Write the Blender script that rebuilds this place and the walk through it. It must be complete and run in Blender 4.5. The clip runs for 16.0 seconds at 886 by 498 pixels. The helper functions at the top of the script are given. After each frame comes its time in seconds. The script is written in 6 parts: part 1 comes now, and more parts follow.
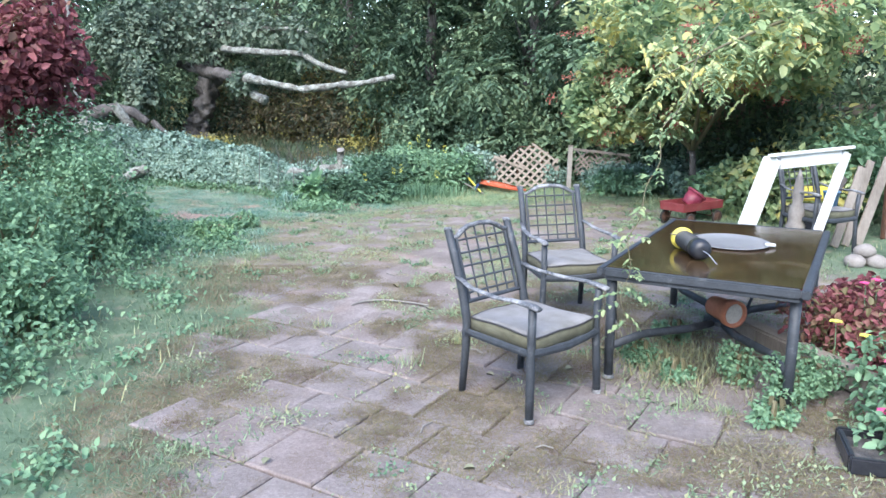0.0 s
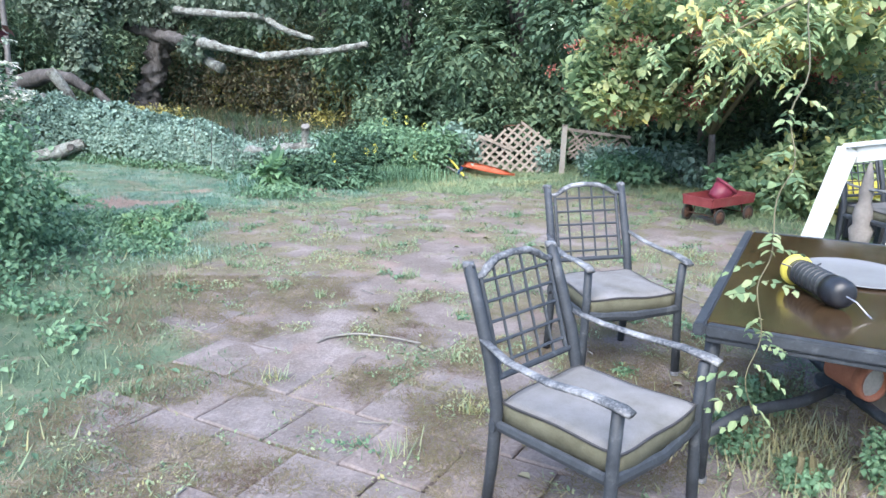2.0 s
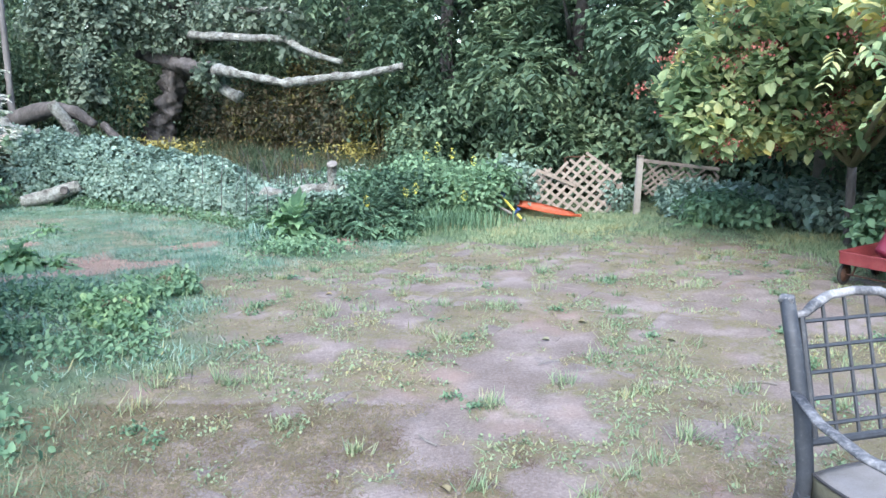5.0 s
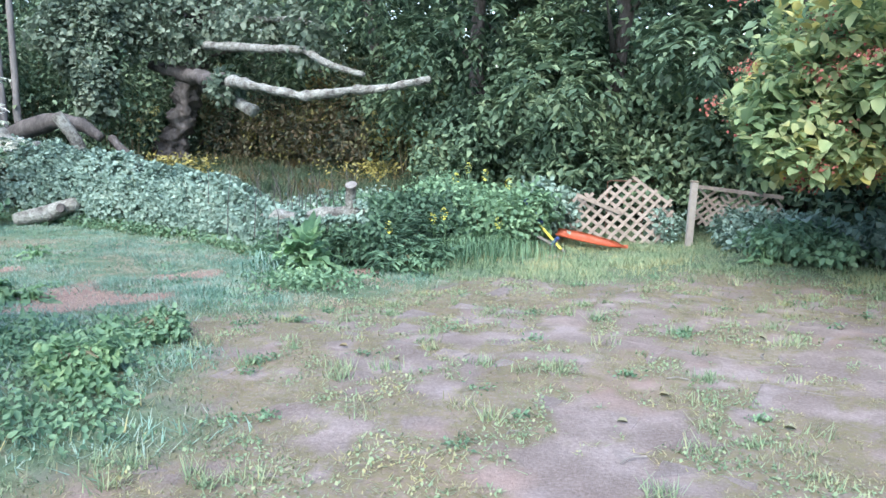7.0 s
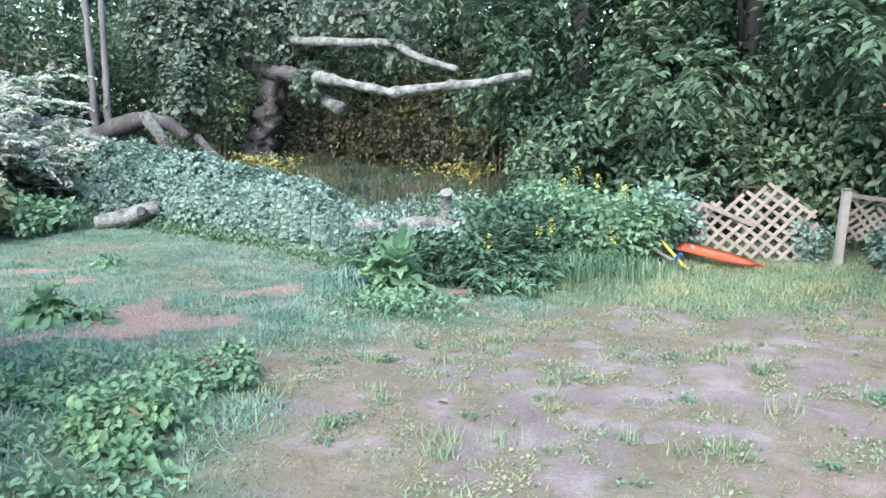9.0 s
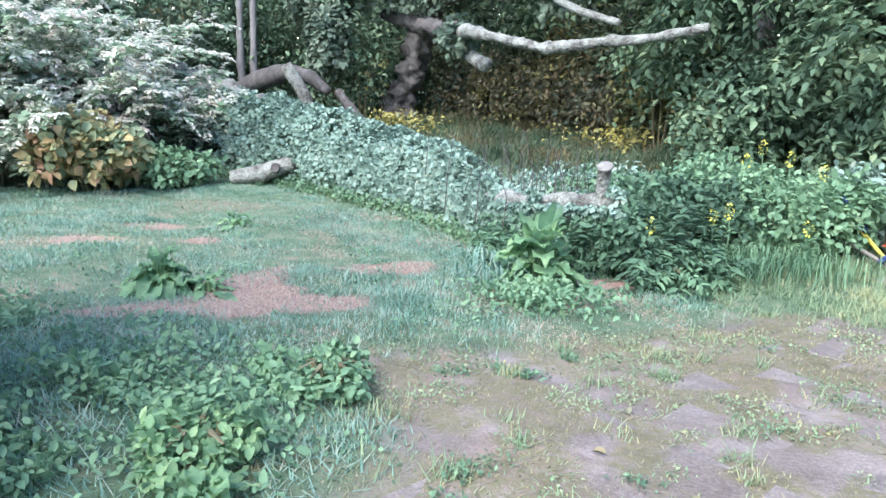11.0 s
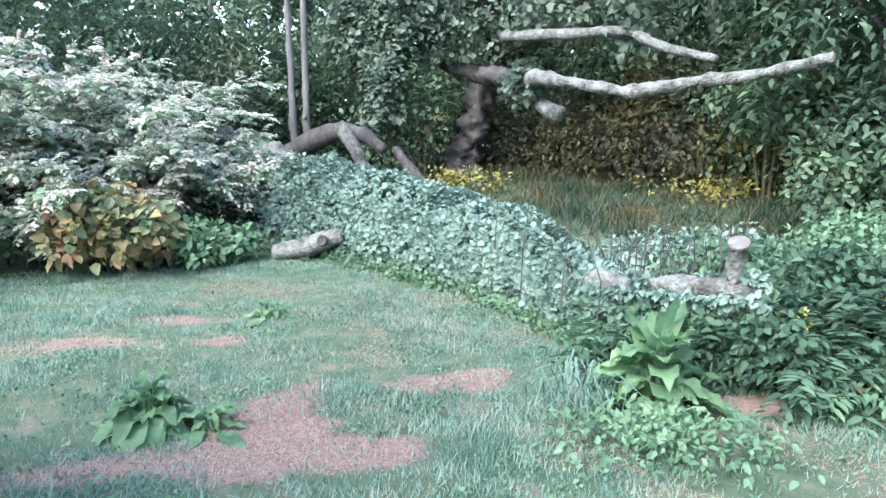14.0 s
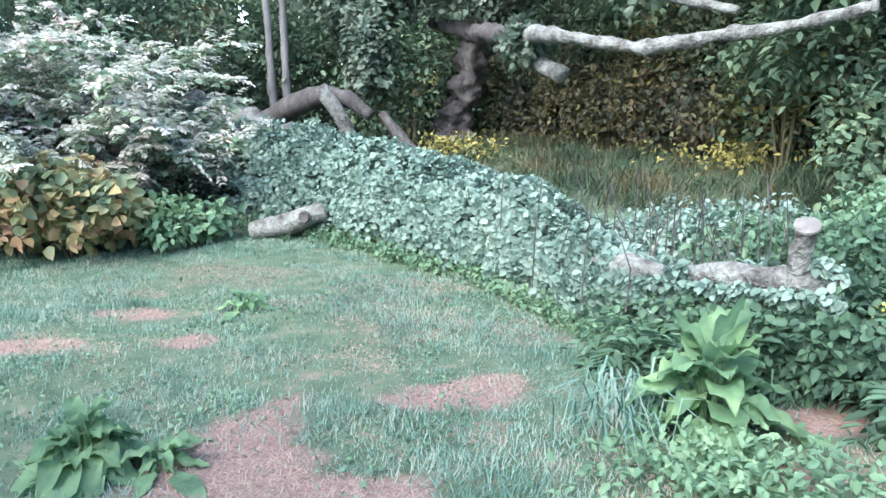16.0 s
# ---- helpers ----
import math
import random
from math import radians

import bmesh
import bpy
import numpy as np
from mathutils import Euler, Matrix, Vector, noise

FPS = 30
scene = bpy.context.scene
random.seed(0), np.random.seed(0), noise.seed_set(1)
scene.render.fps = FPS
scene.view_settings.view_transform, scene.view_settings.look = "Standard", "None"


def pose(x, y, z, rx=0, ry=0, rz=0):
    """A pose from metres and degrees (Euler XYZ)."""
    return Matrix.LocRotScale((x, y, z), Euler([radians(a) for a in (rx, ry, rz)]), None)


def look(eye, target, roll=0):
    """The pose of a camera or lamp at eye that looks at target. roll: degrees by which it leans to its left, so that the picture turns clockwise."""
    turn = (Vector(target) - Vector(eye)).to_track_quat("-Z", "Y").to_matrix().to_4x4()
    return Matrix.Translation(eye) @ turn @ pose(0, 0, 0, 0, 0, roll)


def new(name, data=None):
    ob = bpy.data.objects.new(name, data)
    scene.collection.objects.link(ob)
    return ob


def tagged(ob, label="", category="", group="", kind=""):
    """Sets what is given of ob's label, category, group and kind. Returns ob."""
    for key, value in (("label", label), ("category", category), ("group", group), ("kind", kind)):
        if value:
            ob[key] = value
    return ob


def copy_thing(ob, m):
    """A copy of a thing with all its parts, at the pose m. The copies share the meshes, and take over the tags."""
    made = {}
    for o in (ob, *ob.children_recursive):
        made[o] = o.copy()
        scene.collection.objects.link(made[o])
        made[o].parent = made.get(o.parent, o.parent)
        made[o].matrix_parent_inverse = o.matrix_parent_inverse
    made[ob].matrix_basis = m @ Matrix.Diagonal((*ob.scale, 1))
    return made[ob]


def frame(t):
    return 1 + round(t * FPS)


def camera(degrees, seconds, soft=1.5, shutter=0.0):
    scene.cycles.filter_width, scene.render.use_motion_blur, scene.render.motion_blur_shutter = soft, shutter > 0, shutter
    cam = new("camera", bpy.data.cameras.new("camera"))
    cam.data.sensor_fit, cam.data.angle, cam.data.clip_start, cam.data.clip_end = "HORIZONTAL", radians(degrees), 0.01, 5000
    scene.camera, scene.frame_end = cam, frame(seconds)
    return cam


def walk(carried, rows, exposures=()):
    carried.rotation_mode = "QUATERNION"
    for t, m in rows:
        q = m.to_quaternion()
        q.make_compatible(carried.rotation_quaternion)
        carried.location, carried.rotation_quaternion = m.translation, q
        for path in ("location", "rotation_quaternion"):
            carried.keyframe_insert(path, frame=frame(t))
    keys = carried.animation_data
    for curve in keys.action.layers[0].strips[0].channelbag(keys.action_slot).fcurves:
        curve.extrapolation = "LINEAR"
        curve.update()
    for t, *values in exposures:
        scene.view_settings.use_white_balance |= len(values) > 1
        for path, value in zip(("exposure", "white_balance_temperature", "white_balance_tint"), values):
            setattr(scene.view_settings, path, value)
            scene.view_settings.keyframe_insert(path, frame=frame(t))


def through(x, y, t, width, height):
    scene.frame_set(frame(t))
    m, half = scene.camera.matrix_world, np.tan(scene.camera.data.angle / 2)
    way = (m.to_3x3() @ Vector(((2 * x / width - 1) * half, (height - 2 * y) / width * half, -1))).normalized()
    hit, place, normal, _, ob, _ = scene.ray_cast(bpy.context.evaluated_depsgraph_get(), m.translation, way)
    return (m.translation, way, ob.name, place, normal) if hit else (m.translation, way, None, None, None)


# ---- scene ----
cam = camera(62.2, 16.0)
METRES, EYE, TILT, LEAN, TURN = 9.1, 1.72, 0.0, 0.0, 0.0
ROWS = [
    (0.0, 0.0, 0.0, 0.0, -0.09, -12.24, 0.4),
    (0.5, -0.0069, 0.0456, -0.002, -2.64, -13.2, 0.1),
    (1.0, -0.0172, 0.0889, -0.0032, -5.28, -15.04, 3.03),
    (1.5, -0.0162, 0.135, -0.0057, -2.85, -12.77, -1.15),
    (2.0, -0.02, 0.1716, -0.0082, -2.44, -14.13, -0.71),
    (2.5, -0.0256, 0.2134, -0.0089, -3.66, -15.32, 1.5),
    (3.0, -0.0212, 0.259, -0.0123, 0.28, -12.65, -2.01),
    (3.5, -0.0279, 0.2975, -0.0145, 0.35, -13.14, -1.34),
    (4.0, -0.0379, 0.3339, -0.0133, -1.23, -13.04, 1.32),
    (6.5, -0.0569, 0.489, -0.0213, 1.09, -10.68, -1.25),
    (7.0, -0.0648, 0.5182, -0.0228, 1.15, -10.6, -0.39),
    (7.5, -0.0755, 0.5469, -0.0235, 1.02, -11.69, 2.6),
    (8.0, -0.0766, 0.5788, -0.0236, 5.3, -11.37, 0.36),
    (8.5, -0.0793, 0.6046, -0.023, 9.43, -11.31, -0.92),
    (9.0, -0.0929, 0.6293, -0.023, 7.66, -10.84, -0.12),
    (9.5, -0.106, 0.6482, -0.0236, 9.67, -12.48, 1.35),
    (10.0, -0.1129, 0.6707, -0.0243, 14.56, -13.68, 0.95),
    (12.5, -0.1488, 0.8069, -0.0252, 20.2, -13.63, -1.63),
    (13.0, -0.166, 0.8292, -0.0234, 17.63, -9.6, 1.65),
    (13.5, -0.1771, 0.8478, -0.0246, 18.16, -12.37, 2.96),
    (14.0, -0.1789, 0.873, -0.023, 23.4, -10.27, 1.18),
    (14.5, -0.1827, 0.8938, -0.0251, 23.83, -12.16, -1.3),
    (15.0, -0.1981, 0.9127, -0.0242, 23.16, -11.34, -0.51),
    (15.5, -0.2166, 0.9287, -0.0255, 21.26, -11.82, 1.12),
    (16.0, -0.2235, 0.951, -0.0262, 22.25, -13.01, 1.65),
]
walk(cam, [(t, pose(0, 0, EYE, TILT, LEAN, TURN) @ pose(METRES * x, METRES * y, METRES * z, 90 + pitch, roll, yaw)) for t, x, y, z, yaw, pitch, roll in ROWS],
     [(0.0, 2.07), (6.5, 2.07), (9.0, 2.12), (12.5, 2.24), (16.0, 2.22)])

# ---- world and light: open shade under a bright, hazy evening sky ----
world = bpy.data.worlds.new("sky")
scene.world = world
world.use_nodes = True
wn = world.node_tree
sky = wn.nodes.new("ShaderNodeTexSky")
sky.sky_type = "NISHITA"
sky.sun_disc = False
sky.sun_elevation = radians(46)
sky.sun_rotation = radians(198)
wn.links.new(sky.outputs["Color"], wn.nodes["Background"].inputs["Color"])
wn.nodes["Background"].inputs["Strength"].default_value = 0.15
sun_data = bpy.data.lights.new("sun", "SUN")
sun_data.energy, sun_data.angle, sun_data.color = 1.5, radians(50), (1.0, 0.96, 0.9)
sun = new("sun", sun_data)
sun.matrix_world = look((-7, -14, 24), (0, 8, 0))
scene.view_settings.exposure = 2.05


# ---- materials ----
def material(name, build):
    m = bpy.data.materials.new(name)
    m.use_nodes = True
    nt = m.node_tree
    build(nt, nt.nodes["Principled BSDF"])
    return m


def node(nt, kind, **values):
    n = nt.nodes.new("ShaderNode" + kind)
    for k, v in values.items():
        n.inputs[k].default_value = v
    return n


def ramp(nt, fac, stops):
    r = nt.nodes.new("ShaderNodeValToRGB")
    while len(r.color_ramp.elements) < len(stops):
        r.color_ramp.elements.new(0.5)
    for e, (p, c) in zip(r.color_ramp.elements, stops):
        e.position, e.color = p, (*c, 1)
    nt.links.new(fac, r.inputs["Fac"])
    return r.outputs["Color"]


def mixed(nt, fac, a, b, mode="MIX"):
    m = nt.nodes.new("ShaderNodeMix")
    m.data_type, m.blend_type = "RGBA", mode
    for socket, v in ((m.inputs["Factor"], fac), (m.inputs["A"], a), (m.inputs["B"], b)):
        if hasattr(v, "links"):
            nt.links.new(v, socket)
        else:
            socket.default_value = v if isinstance(v, (int, float)) else (*v, 1)
    return m.outputs["Result"]


def noisy(nt, scale, detail=4.0, rough=0.6, stretch=None, obj=False):
    tc = nt.nodes.new("ShaderNodeTexCoord")
    n = node(nt, "TexNoise", Scale=scale, Detail=detail, Roughness=rough)
    src = tc.outputs["Object"] if obj else None
    if src is None:
        geo = nt.nodes.new("ShaderNodeNewGeometry")
        src = geo.outputs["Position"]
    if stretch:
        mp = nt.nodes.new("ShaderNodeMapping")
        mp.inputs["Scale"].default_value = stretch
        nt.links.new(src, mp.inputs["Vector"])
        src = mp.outputs["Vector"]
    nt.links.new(src, n.inputs["Vector"])
    return n.outputs["Fac"]


def bump(nt, bsdf, height, strength=0.4, distance=0.01):
    b = node(nt, "Bump", Strength=strength, Distance=distance)
    nt.links.new(height, b.inputs["Height"])
    nt.links.new(b.outputs["Normal"], bsdf.inputs["Normal"])


def plain(name, stops, scale=12, rough=0.6, metal=0.0, strength=0.3, distance=0.004, fine=90, stretch=None):
    """Colour wandering between stops at two scales, with fine relief."""
    def build(nt, b):
        big, small = noisy(nt, scale, stretch=stretch), noisy(nt, fine, stretch=stretch)
        c = mixed(nt, 0.35, ramp(nt, big, stops), ramp(nt, small, stops))
        nt.links.new(c, b.inputs["Base Color"])
        b.inputs["Roughness"].default_value, b.inputs["Metallic"].default_value = rough, metal
        bump(nt, b, small, strength, distance)
    return material(name, build)


LIFT = 1.28


def cooled(c):
    """A leaf colour with the light's cool cast mixed in: greens a little greyer and bluer."""
    r, g, bl = c
    if g > r:
        r, bl = r + 0.16 * (g - r), bl + 0.42 * max(0, g - bl)
    return tuple(min(0.8, LIFT * k + 0.004) for k in (r, g, bl))


def leafy(name, colours, through=0.33, rough=0.58, patch=0.7, swing=1.3):
    """Leaves: each one takes its own colour from the row, in drifts."""
    def build(nt, b):
        geo = nt.nodes.new("ShaderNodeNewGeometry")
        drift = noisy(nt, patch, 3.0)
        m = nt.nodes.new("ShaderNodeMath")
        m.operation, m.use_clamp = "MULTIPLY_ADD", True
        nt.links.new(geo.outputs["Random Per Island"], m.inputs[0])
        m.inputs[1].default_value = 0.55
        sub = nt.nodes.new("ShaderNodeMath")
        sub.operation = "MULTIPLY_ADD"
        nt.links.new(drift, sub.inputs[0])
        sub.inputs[1].default_value, sub.inputs[2].default_value = swing, 0.23 - swing / 2
        nt.links.new(sub.outputs[0], m.inputs[2])
        stops = [((i + 0.5) / len(colours), cooled(c)) for i, c in enumerate(colours)]
        c = ramp(nt, m.outputs[0], stops)
        nt.links.new(c, b.inputs["Base Color"])
        b.inputs["Roughness"].default_value = rough
        b.inputs["Specular IOR Level"].default_value = 0.22
        tr = nt.nodes.new("ShaderNodeBsdfTranslucent")
        nt.links.new(c, tr.inputs["Color"])
        mix = nt.nodes.new("ShaderNodeMixShader")
        mix.inputs["Fac"].default_value = through
        nt.links.new(b.outputs[0], mix.inputs[1])
        nt.links.new(tr.outputs[0], mix.inputs[2])
        nt.links.new(mix.outputs[0], nt.nodes["Material Output"].inputs["Surface"])
    return material(name, build)


LEAF_WOOD = leafy("wood_leaf", [(0.028, 0.062, 0.03), (0.05, 0.105, 0.046), (0.078, 0.15, 0.06), (0.125, 0.215, 0.08), (0.19, 0.275, 0.09)], patch=0.8, swing=2.3)
# darker copy of the wood leaf, the shade of the wood's depths in its colour
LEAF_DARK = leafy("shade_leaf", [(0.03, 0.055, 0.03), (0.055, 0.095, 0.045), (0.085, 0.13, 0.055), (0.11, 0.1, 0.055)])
LEAF_LIME = leafy("lime_leaf", [(0.08, 0.16, 0.04), (0.15, 0.25, 0.05), (0.24, 0.34, 0.065), (0.35, 0.41, 0.09), (0.46, 0.42, 0.15)], 0.42, patch=1.2, swing=1.8)
LEAF_IVY = leafy("bramble_leaf", [(0.05, 0.10, 0.07), (0.105, 0.19, 0.13), (0.17, 0.275, 0.21), (0.22, 0.345, 0.265), (0.28, 0.345, 0.245)], 0.25)
LEAF_WEED = leafy("weed_leaf", [(0.055, 0.13, 0.05), (0.09, 0.2, 0.07), (0.125, 0.26, 0.09), (0.19, 0.33, 0.11)])
LEAF_BROAD = leafy("broad_leaf", [(0.065, 0.15, 0.05), (0.11, 0.24, 0.065), (0.16, 0.32, 0.08), (0.26, 0.42, 0.1)], 0.45, patch=5, swing=1.8)
LEAF_PALE = leafy("pale_bloom", [(0.26, 0.34, 0.22), (0.42, 0.47, 0.36), (0.58, 0.59, 0.51), (0.58, 0.51, 0.48)], 0.35, patch=2.2, swing=1.8)
LEAF_KNOT = leafy("knotweed_leaf", [(0.08, 0.16, 0.07), (0.14, 0.24, 0.11), (0.2, 0.31, 0.16), (0.27, 0.37, 0.21)], 0.4)
LEAF_RUST = leafy("rust_leaf", [(0.12, 0.2, 0.07), (0.22, 0.28, 0.1), (0.32, 0.28, 0.14), (0.42, 0.26, 0.18)], 0.35, patch=2)
LEAF_RED = leafy("maroon_leaf", [(0.08, 0.03, 0.035), (0.16, 0.05, 0.065), (0.24, 0.09, 0.1), (0.14, 0.13, 0.07)])
LEAF_GOLD = leafy("gold_leaf", [(0.08, 0.11, 0.04), (0.15, 0.18, 0.06), (0.24, 0.24, 0.09), (0.16, 0.12, 0.065)])
# bright yellow leaf colour with warm sunlight painted into it
LEAF_SUNLIT = leafy("sunlit_yellow_leaf", [(0.16, 0.18, 0.06), (0.28, 0.26, 0.08), (0.4, 0.36, 0.13)], 0.25, patch=3, swing=1.8)
LEAF_TAWNY = leafy("tawny_leaf", [(0.04, 0.06, 0.035), (0.075, 0.085, 0.045), (0.12, 0.095, 0.06), (0.14, 0.15, 0.06), (0.22, 0.21, 0.08)], 0.3, patch=1.3, swing=2.2)
BERRY = leafy("berry", [(0.2, 0.05, 0.05), (0.3, 0.09, 0.08), (0.36, 0.16, 0.12)], 0.05)
PETAL_PINK = leafy("pink_petal", [(0.6, 0.06, 0.15), (0.7, 0.12, 0.25), (0.45, 0.05, 0.2)], 0.3)
PETAL_YELLOW = leafy("yellow_petal", [(0.6, 0.55, 0.1), (0.7, 0.62, 0.15)], 0.3)
GRASS_LAWN = leafy("lawn_grass", [(0.06, 0.155, 0.095), (0.085, 0.205, 0.135), (0.125, 0.265, 0.18), (0.175, 0.31, 0.225), (0.23, 0.32, 0.23), (0.28, 0.3, 0.2)], 0.25, patch=2.6, swing=2.1)
GRASS_TUFT = leafy("tuft_grass", [(0.09, 0.16, 0.055), (0.13, 0.22, 0.07), (0.18, 0.27, 0.085), (0.24, 0.29, 0.11), (0.28, 0.27, 0.14)], 0.25, patch=1.6, swing=1.8)
GRASS_DRY = leafy("dry_grass", [(0.13, 0.17, 0.07), (0.18, 0.205, 0.095), (0.23, 0.225, 0.125), (0.27, 0.235, 0.15)], 0.25, patch=2)
GRASS_TALL = leafy("meadow_grass", [(0.025, 0.06, 0.024), (0.04, 0.085, 0.03), (0.07, 0.12, 0.04), (0.12, 0.125, 0.05), (0.2, 0.15, 0.08)], 0.3, patch=0.9, swing=2.0)
GRASS_EDGE = leafy("edge_grass", [(0.05, 0.09, 0.035), (0.08, 0.14, 0.05), (0.11, 0.18, 0.065), (0.15, 0.19, 0.08), (0.19, 0.17, 0.1)], 0.25, patch=3, swing=2.0)
STALK = plain("stalk", [(0.3, (0.09, 0.08, 0.05)), (0.7, (0.16, 0.15, 0.08))])
BARK = plain("grey_bark", [(0.3, (0.035, 0.033, 0.034)), (0.55, (0.1, 0.094, 0.094)), (0.75, (0.2, 0.192, 0.192))], 6, 0.9, 0, 0.9, 0.03, 30, (1, 1, 0.35))
BARK_PALE = plain("lichen_bark", [(0.34, (0.06, 0.056, 0.052)), (0.44, (0.16, 0.16, 0.15)), (0.55, (0.29, 0.31, 0.29)), (0.72, (0.42, 0.45, 0.425))], 6, 0.95, 0, 1.0, 0.05, 28)
GREY_TRUNK = plain("smooth_grey_bark", [(0.3, (0.12, 0.115, 0.115)), (0.55, (0.2, 0.195, 0.195)), (0.75, (0.29, 0.285, 0.28))], 5, 0.9, 0, 0.7, 0.02, 30, (1, 1, 0.35))
CUT_WOOD = plain("cut_wood", [(0.3, (0.12, 0.115, 0.108)), (0.7, (0.27, 0.262, 0.25))], 14, 0.85)
ALU = plain("weathered_aluminium", [(0.3, (0.026, 0.032, 0.042)), (0.6, (0.05, 0.06, 0.075)), (0.78, (0.15, 0.165, 0.18))], 18, 0.6, 0.1, 0.2, 0.002)
ALU_WORN = plain("chalky_aluminium", [(0.42, (0.05, 0.058, 0.072)), (0.52, (0.17, 0.18, 0.2)), (0.66, (0.4, 0.41, 0.43))], 9, 0.7, 0.1, 0.3, 0.002)


def ground_build(nt, b):
    geo = nt.nodes.new("ShaderNodeNewGeometry")
    soil = ramp(nt, noisy(nt, 2.2, 6), [(0.34, (0.125, 0.1, 0.092)), (0.5, (0.19, 0.16, 0.156)), (0.64, (0.31, 0.272, 0.272))])
    grit = ramp(nt, noisy(nt, 60, 5), [(0.3, (0.085, 0.066, 0.058)), (0.5, (0.19, 0.162, 0.156)), (0.72, (0.36, 0.315, 0.305))])
    c = mixed(nt, 0.42, soil, grit)
    rust = ramp(nt, noisy(nt, 0.9, 4), [(0.54, (0, 0, 0)), (0.68, (0.5, 0.5, 0.5))])
    c = mixed(nt, rust, c, (0.28, 0.195, 0.165))
    low = nt.nodes.new("ShaderNodeAttribute")
    low.attribute_name = "weeds"
    mat_ = ramp(nt, noisy(nt, 7, 6, 0.7), [(0.35, (0.1, 0.095, 0.05)), (0.5, (0.15, 0.145, 0.075)), (0.68, (0.2, 0.165, 0.12))])
    edge = nt.nodes.new("ShaderNodeMath")
    edge.operation, edge.use_clamp = "MULTIPLY", True
    nt.links.new(low.outputs["Fac"], edge.inputs[0])
    nt.links.new(ramp(nt, noisy(nt, 22, 5, 0.75), [(0.36, (0.15, 0.15, 0.15)), (0.56, (0.85, 0.85, 0.85))]), edge.inputs[1])
    c = mixed(nt, edge.outputs[0], c, mat_)
    at = nt.nodes.new("ShaderNodeAttribute")
    at.attribute_name = "green"
    sward = ramp(nt, noisy(nt, 5, 6), [(0.3, (0.055, 0.1, 0.06)), (0.55, (0.105, 0.16, 0.1)), (0.72, (0.23, 0.2, 0.15))])
    c = mixed(nt, at.outputs["Fac"], c, sward)
    rub = nt.nodes.new("ShaderNodeAttribute")
    rub.attribute_name = "scrape"
    chaff = ramp(nt, noisy(nt, 38, 6, 0.75), [(0.3, (0.13, 0.075, 0.062)), (0.5, (0.27, 0.19, 0.165)), (0.7, (0.4, 0.3, 0.26))])
    c = mixed(nt, rub.outputs["Fac"], c, chaff)
    nt.links.new(c, b.inputs["Base Color"])
    b.inputs["Roughness"].default_value = 0.95
    bump(nt, b, noisy(nt, 45, 8, 0.7), 0.6, 0.02)


GROUND = material("sandy_ground", ground_build)


# ---- shaping helpers ----
def part(name, bm, mat, parent=None, label="", smooth=False):
    me = bpy.data.meshes.new(name)
    bm.normal_update()
    bm.to_mesh(me)
    bm.free()
    if smooth:
        me.polygons.foreach_set("use_smooth", [True] * len(me.polygons))
    me.materials.append(mat)
    ob = new(name, me)
    ob.parent = parent
    return tagged(ob, label)


def empty(name, m, label, category, group="", kind=""):
    ob = new(name)
    ob.matrix_world = m
    ob.empty_display_size = 0.05
    return tagged(ob, label, category, group, kind)


def arrays(name, verts, faces, mat, parent=None, label="", smooth=False, kind=""):
    """A mesh from numpy arrays whose faces all have the same number of corners."""
    me = bpy.data.meshes.new(name)
    verts, faces = np.asarray(verts, np.float32), np.asarray(faces, np.int32)
    n, k = faces.shape
    me.vertices.add(len(verts))
    me.vertices.foreach_set("co", verts.ravel())
    me.loops.add(n * k)
    me.loops.foreach_set("vertex_index", faces.ravel())
    me.polygons.add(n)
    me.polygons.foreach_set("loop_start", np.arange(0, n * k, k, dtype=np.int32))
    me.polygons.foreach_set("loop_total", np.full(n, k, np.int32))
    if smooth:
        me.polygons.foreach_set("use_smooth", np.ones(n, bool))
    me.update(calc_edges=True)
    me.materials.append(mat)
    ob = new(name, me)
    ob.parent = parent
    return tagged(ob, label, kind=kind)


def box(bm, size, m=Matrix(), bevel=0.0):
    out = bmesh.ops.create_cube(bm, size=1, matrix=m @ Matrix.Diagonal((*size, 1)))
    if bevel:
        edges = list({e for v in out["verts"] for e in v.link_edges})
        bmesh.ops.bevel(bm, geom=edges, offset=bevel, segments=2, affect="EDGES")
    return bm


def tube(bm, pts, radii, sides=8, flat=1.0, cap=True):
    """A round bar along pts. flat squashes it in its second direction."""
    pts = [Vector(p) for p in pts]
    if isinstance(radii, (int, float)):
        radii = [radii] * len(pts)
    rings, side = [], None
    for i, p in enumerate(pts):
        d = (pts[min(i + 1, len(pts) - 1)] - pts[max(i - 1, 0)]).normalized()
        ref = side if side is not None else (Vector((0, 0, 1)) if abs(d.z) < 0.9 else Vector((1, 0, 0))).cross(d)
        side = (ref - d * ref.dot(d)).normalized()
        up = d.cross(side)
        rings.append([bm.verts.new(p + radii[i] * (math.cos(a) * side + flat * math.sin(a) * up)) for a in (2 * math.pi * k / sides for k in range(sides))])
    for a, b in zip(rings, rings[1:]):
        for k in range(sides):
            bm.faces.new((a[k], a[(k + 1) % sides], b[(k + 1) % sides], b[k]))
    if cap:
        bm.faces.new(rings[0][::-1])
        bm.faces.new(rings[-1])
    return bm


